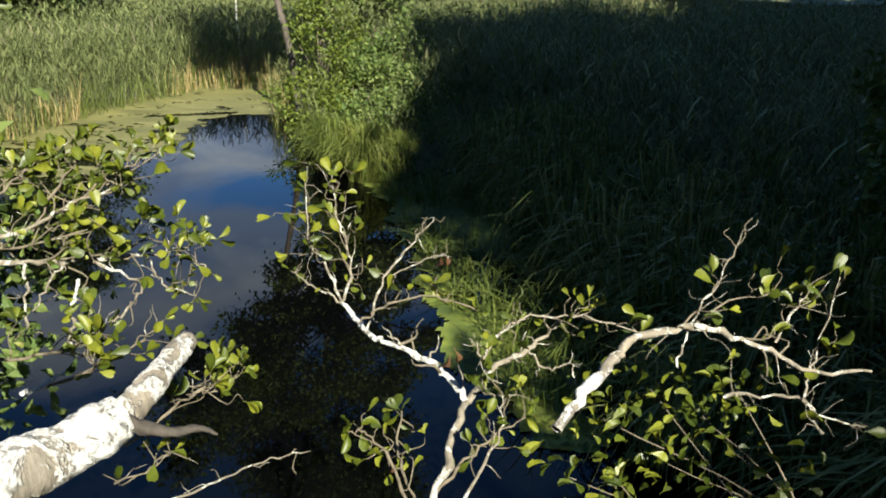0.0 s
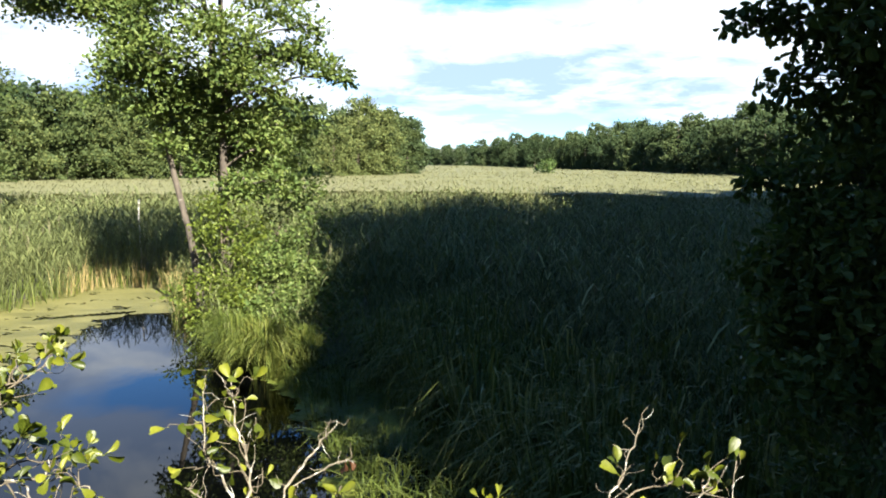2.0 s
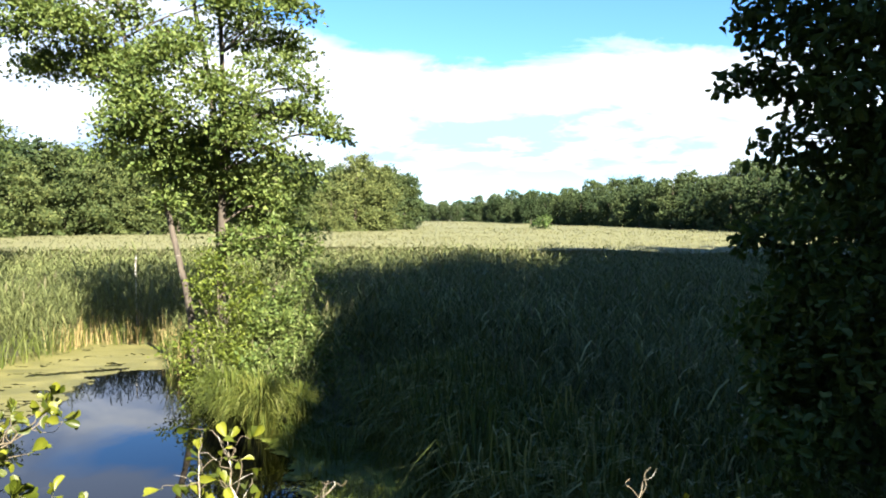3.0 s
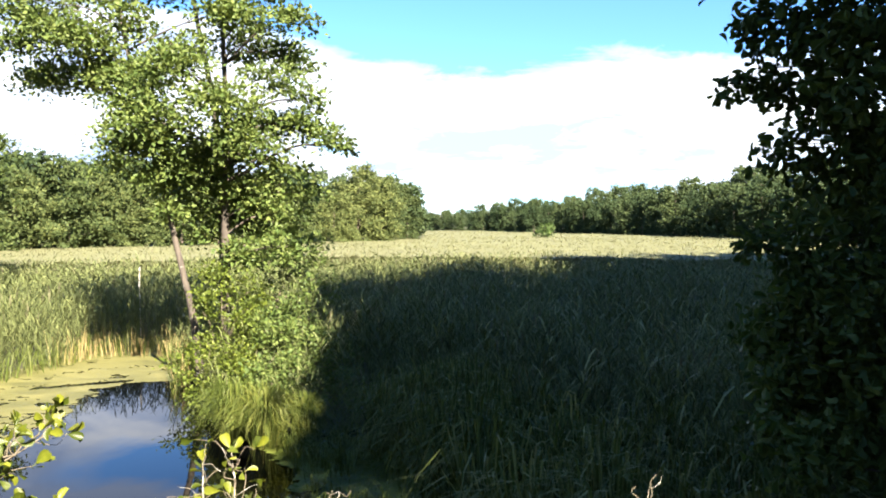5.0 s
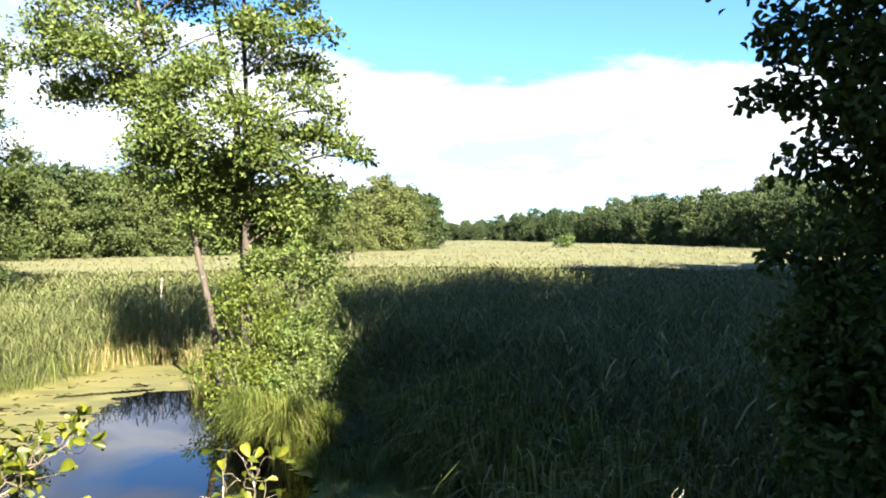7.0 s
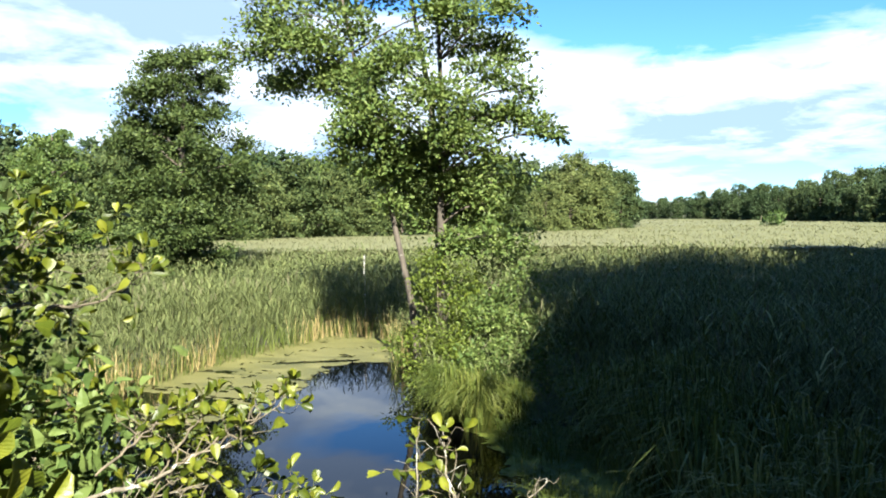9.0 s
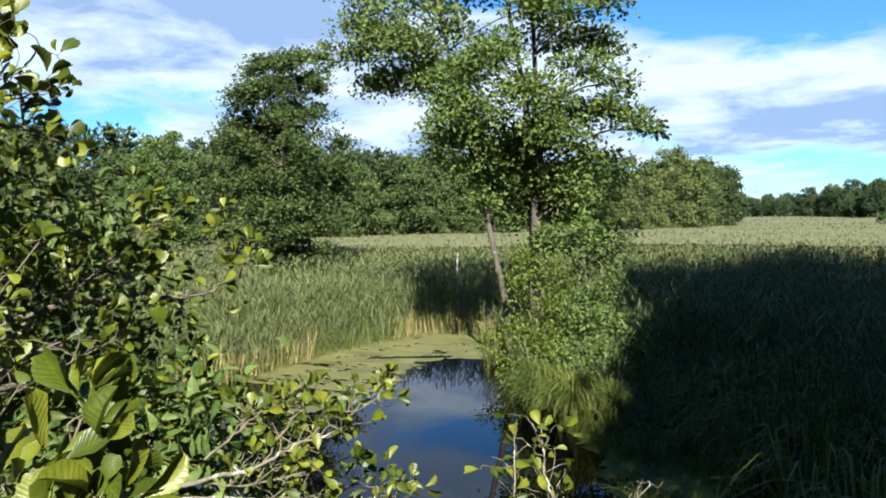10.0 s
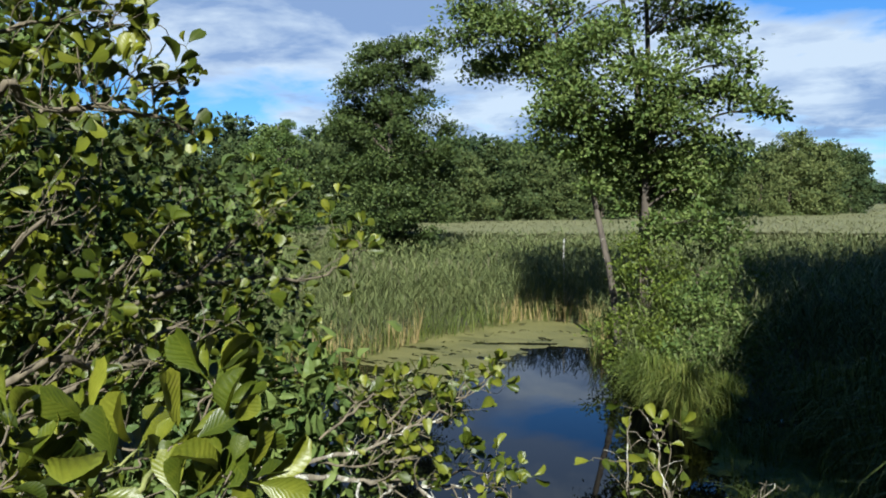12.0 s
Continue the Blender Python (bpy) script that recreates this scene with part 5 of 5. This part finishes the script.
def left_bough():
    b = Bough("alder_bough", "leafy alder branch reaching over the dark water", (-1.78, 1.71, 3.13), 8, True, 0.050)
    b.limb([(-1.78, 1.71, 3.13), (-1.66, 1.94, 3.07), (-1.55, 2.08, 3.03), (-1.44, 2.21, 3.00), (-1.33, 2.33, 2.97)], 0.011, 0.005, TWIG, 7, 0, 0.14, per=(3, 5), start=0.45, bare=3)
    b.limb([(-1.33, 2.33, 2.97), (-1.25, 2.41, 2.93), (-1.19, 2.47, 2.85)], 0.005, 0.003, TWIG, 9, 4, 0.11, per=(3, 5), start=0.1, bare=3)
    b.limb([(-1.75, 1.69, 3.16), (-1.60, 1.90, 3.17), (-1.53, 2.03, 3.18), (-1.48, 2.14, 3.21), (-1.38, 2.27, 3.24)], 0.009, 0.004, TWIG, 14, 4, 0.14, per=(3, 5), start=0.4, bare=3)
    b.limb([(-1.49, 2.13, 3.20), (-1.41, 2.27, 3.27), (-1.32, 2.40, 3.34)], 0.005, 0.003, TWIG_DARK, 6, 4, 0.10, per=(1, 3), bare=3)
    b.limb([(-1.65, 1.88, 3.22), (-1.59, 2.02, 3.30), (-1.57, 2.12, 3.37)], 0.006, 0.003, TWIG_DARK, 8, 4, 0.12, per=(3, 5), bare=3)
    b.limb([(-1.54, 2.01, 3.16), (-1.51, 2.15, 3.29), (-1.48, 2.24, 3.34)], 0.005, 0.003, TWIG_DARK, 7, 4, 0.11, per=(3, 4), bare=3)
    b.limb([(-1.64, 1.86, 3.15), (-1.54, 2.00, 3.12), (-1.43, 2.14, 3.12)], 0.005, 0.003, TWIG_DARK, 8, 3, 0.12, per=(3, 4), bare=3)
    b.limb([(-1.46, 2.17, 3.00), (-1.29, 2.15, 2.94), (-1.29, 2.06, 2.89), (-1.31, 2.00, 2.87)], 0.006, 0.004, TWIG, 3, 0, 0.07, per=(0, 0), bare=3)
    b.limb([(-1.33, 2.27, 2.98), (-1.25, 2.22, 2.91), (-1.13, 2.21, 2.88)], 0.004, 0.002, TWIG, 3, 2, 0.07, per=(0, 1), bare=3)
    b.limb([(-1.58, 2.00, 3.05), (-1.51, 1.88, 2.97), (-1.47, 1.80, 2.89)], 0.005, 0.003, TWIG, 2, 0, 0.06, per=(0, 0), bare=3)
    b.limb([(-1.49, 2.06, 3.04), (-1.49, 1.97, 3.00), (-1.49, 1.88, 2.95)], 0.005, 0.003, TWIG, 1, 0, 0.06, per=(0, 0), bare=3)
    return b.done()


def low_bough():
    b = Bough("alder_bough", "low alder branch with round leaves beside the broken log", (-1.64, 1.59, 2.93), 9, True, 0.052)
    b.limb([(-1.64, 1.59, 2.93), (-1.49, 1.75, 2.85), (-1.38, 1.91, 2.83), (-1.34, 2.01, 2.85)], 0.008, 0.003, TWIG_DARK, 9, 4, 0.13, per=(3, 5), bare=3)
    b.limb([(-1.38, 1.68, 2.81), (-1.29, 1.81, 2.80), (-1.21, 1.94, 2.83), (-1.17, 2.05, 2.86)], 0.006, 0.003, TWIG_DARK, 8, 4, 0.12, per=(3, 4), bare=3)
    b.limb([(-1.15, 1.71, 2.62), (-1.04, 1.83, 2.69), (-0.98, 1.94, 2.71)], 0.006, 0.003, TWIG_DARK, 10, 4, 0.12, per=(3, 5), bare=3)
    b.limb([(-1.37, 1.62, 2.83), (-1.34, 1.68, 2.83), (-1.32, 1.74, 2.84)], 0.007, 0.006, LICHEN_BARK, 0, 0)
    b.limb([(-1.40, 1.93, 2.91), (-1.37, 1.86, 2.88), (-1.33, 1.81, 2.85)], 0.006, 0.004, TWIG, 0, 0)
    b.limb([(-1.45, 2.06, 2.98), (-1.42, 1.96, 2.94)], 0.007, 0.004, LICHEN_BARK, 0, 0)
    b.limb([(-0.93, 1.48, 2.62), (-0.86, 1.63, 2.58), (-0.77, 1.79, 2.55), (-0.66, 1.93, 2.50)], 0.004, 0.002, TWIG, 3, 0, 0.08, per=(0, 0), bare=3)
    b.limb([(-1.04, 1.90, 2.69), (-0.97, 2.03, 2.64), (-0.97, 2.17, 2.66)], 0.004, 0.002, TWIG_DARK, 6, 3, 0.10, per=(1, 3), bare=3)
    b.limb([(-1.08, 1.54, 2.63), (-1.04, 1.63, 2.61), (-1.01, 1.72, 2.61)], 0.004, 0.002, TWIG_DARK, 5, 1, 0.08, per=(0, 1), bare=3)
    return b.done()


def near_spray():
    b = Bough("alder_bough", "close spray of large veined yellow-green alder leaves", (-0.79, 0.51, 3.61), 12, True, 0.064, 0.42)
    b.limb([(-0.79, 0.51, 3.61), (-0.81, 0.59, 3.65), (-0.83, 0.67, 3.68), (-0.84, 0.75, 3.71)], 0.0045, 0.002, GREEN_TWIG, 8, 4, 0.05, per=(2, 3), start=0.3)
    b.limb([(-0.81, 0.39, 3.67), (-0.85, 0.50, 3.66), (-0.86, 0.57, 3.66), (-0.86, 0.63, 3.68)], 0.004, 0.002, GREEN_TWIG, 9, 4, 0.05, per=(2, 3), start=0.3)
    b.limb([(-0.75, 0.56, 3.60), (-0.76, 0.64, 3.62), (-0.76, 0.73, 3.62)], 0.003, 0.002, TWIG_DARK, 7, 3, 0.04, per=(2, 3), start=0.3)
    b.limb([(-0.83, 0.39, 3.70), (-0.86, 0.45, 3.70), (-0.89, 0.51, 3.71)], 0.003, 0.002, TWIG_DARK, 7, 4, 0.05, per=(2, 3))
    return b.done()


def left_bush():
    """The alder bush on the bank, a thicket of leafy boughs at the left of the view."""
    b = Bough("alder_bush", "thick leafy alder bush on the bank beside the pond", (-4.6, 0.9, 1.9), 15, False, 0.060, 0.12)
    root = (-4.6, 0.9, 1.9)
    b.limb([root, (-2.25, 1.10, 3.43), (-2.16, 1.48, 3.49), (-2.18, 1.64, 3.54), (-2.18, 1.81, 3.57)], 0.016, 0.005, TWIG_DARK, 14, 4, 0.2, per=(3, 6))
    b.limb([root, (-2.54, 1.65, 3.51), (-2.30, 2.15, 3.68), (-2.18, 2.41, 3.67), (-2.12, 2.60, 3.72), (-2.06, 2.65, 3.81)], 0.013, 0.003, TWIG_DARK, 16, 6, 0.16, per=(3, 5), start=0.4)
    b.limb([root, (-2.22, 1.06, 4.09), (-2.02, 1.19, 4.23), (-1.92, 1.36, 4.25), (-1.88, 1.49, 4.24), (-1.87, 1.59, 4.20)], 0.014, 0.004, TWIG_DARK, 22, 5, 0.17, per=(3, 5), start=0.4)
    b.limb([(-1.98, 1.26, 4.24), (-1.90, 1.38, 4.29), (-1.83, 1.53, 4.35)], 0.005, 0.002, TWIG_DARK, 10, 4, 0.12, per=(2, 4))
    b.limb([root, (-2.23, 1.00, 4.30), (-2.08, 1.14, 4.44), (-2.04, 1.29, 4.49), (-1.95, 1.42, 4.50)], 0.014, 0.003, TWIG_DARK, 26, 5, 0.18, per=(3, 6), start=0.4)
    b.limb([(-2.12, 0.96, 4.36), (-2.09, 1.16, 4.57), (-2.07, 1.37, 4.64)], 0.010, 0.003, TWIG_DARK, 18, 4, 0.18, per=(3, 5))
    b.limb([root, (-2.18, 1.13, 3.78), (-2.19, 1.33, 3.93), (-2.15, 1.39, 4.08)], 0.010, 0.003, TWIG_DARK, 16, 4, 0.16, per=(2, 4))
    b.limb([root, (-2.42, 1.69, 3.75), (-2.39, 1.91, 3.91), (-2.37, 1.95, 4.06)], 0.009, 0.003, TWIG_DARK, 14, 4, 0.16, per=(2, 4))
    b.limb([root, (-2.44, 1.81, 3.58), (-2.41, 2.20, 3.81), (-2.28, 2.33, 3.97)], 0.009, 0.003, TWIG_DARK, 14, 4, 0.15, per=(2, 4), start=0.45)
    b.limb([root, (-2.22, 1.35, 3.41), (-2.31, 1.90, 3.30), (-2.29, 2.19, 3.21), (-2.21, 2.44, 3.29)], 0.012, 0.003, TWIG_DARK, 22, 5, 0.18, per=(3, 5), start=0.3)
    b.limb([root, (-2.33, 2.10, 3.09), (-2.07, 2.56, 2.91), (-1.97, 2.72, 2.97), (-1.86, 2.88, 3.02), (-1.66, 3.15, 3.15)], 0.012, 0.003, TWIG_DARK, 26, 6, 0.16, per=(3, 5), start=0.4)
    b.limb([(-2.15, 2.16, 2.83), (-2.00, 2.44, 2.83), (-1.82, 2.63, 2.81), (-1.62, 2.82, 2.82), (-1.48, 2.95, 2.79)], 0.009, 0.003, TWIG_DARK, 20, 5, 0.15, per=(3, 5))
    b.limb([(-2.11, 2.38, 2.91), (-2.10, 2.60, 3.09), (-2.00, 2.82, 3.13)], 0.007, 0.003, TWIG_DARK, 14, 4, 0.14, per=(2, 4))
    for k in range(64):
        g = b.g
        goal = at_bush(g.uniform(42.0, 66.0), g.uniform(-19.0, 1.0) if k % 4 else g.uniform(2.0, 13.0) , g.uniform(2.4, 4.6))
        if goal[2] > 4.1:
            goal = at_bush(g.uniform(54.0, 66.0), g.uniform(2.0, 12.0), g.uniform(2.4, 4.0))
        mid = (np.array(root) + goal) / 2 + g.normal(size=3) * 0.25 + (0, 0, 0.15)
        b.limb([root, tuple(mid), tuple(goal)], 0.007, 0.002, TWIG_DARK, 13, 4, 0.2, per=(3, 6), start=0.45)
    # the thick of the bush behind its outer sprays
    g = b.g
    inner = Shape()
    for k in range(210):
        m = at_bush(46.0 + 24.0 * g.random() ** 0.8, g.uniform(-26.0, -1.0) if k % 5 else g.uniform(-1.0, 9.0), g.uniform(3.4, 5.0)) - b.base
        if k % 5 == 0:
            m = at_bush(g.uniform(57.0, 70.0), g.uniform(-1.0, 12.0), g.uniform(3.4, 4.6)) - b.base
        if k % 3 == 0:
            m = at_bush(g.uniform(40.5, 56.0), g.uniform(-27.0, -13.0), g.uniform(2.7, 4.0)) - b.base
        p = g.normal(size=(70, 3)) * 0.15 + m
        leaves(inner, p, unit(g.normal(size=(70, 3))), unit(g.normal(size=(70, 3)) * 0.8 + (0, 0, 0.6)), 0.062 * g.uniform(0.7, 1.2, 70), ROUNDS[k % 5])
    tagged(part("leaves", inner, ALDER, b.ob), kind="stuff")
    return b.done()


def at_bush(turn, up, far):
    """A place by its bearing to the left of straight ahead, its height angle and distance from the lookout."""
    a, e = math.radians(turn), math.radians(up)
    return np.array((-math.sin(a) * math.cos(e) * far, math.cos(a) * math.cos(e) * far, 4.0 + math.sin(e) * far))


leafy_shrub("bank_shrub", "dark shaded shrub behind the leafy alder bush", (-6.4, 3.4, float(rise(-6.4, 3.4))),
            [(*at_bush(48 + 2.3 * k + 0.8 * (k % 3), u - 0.25 * k % 3, 6.6 + 0.3 * (k % 4)), 0.62) for k in range(9) for u in (-9.0, -4.0, 0.5, 4.5)[:4 if k > 3 else 2 + k // 2]], 900, 0.13, WOOD_LEAF, 67, thick=0.03)
middle_bough()
arched_bough()
lichen_log()
left_bough()
low_bough()
near_spray()
left_bush()
leafy_shrub("alder_shrub", "shaded leafy alder shrub growing from the bank", (1.7, 2.6, 1.0), [
    (0.54, 2.90, 2.25, 0.20), (0.72, 2.83, 2.21, 0.24), (0.31, 2.68, 2.23, 0.20), (0.84, 2.64, 2.15, 0.26), (0.58, 2.56, 2.12, 0.26),
    (0.36, 2.38, 2.16, 0.22), (0.17, 2.39, 2.15, 0.18), (0.98, 2.52, 2.05, 0.2), (0.92, 3.03, 2.23, 0.20)],
    620, 0.055, ALDER_NEAR, 66, ROUND, thick=0.008)
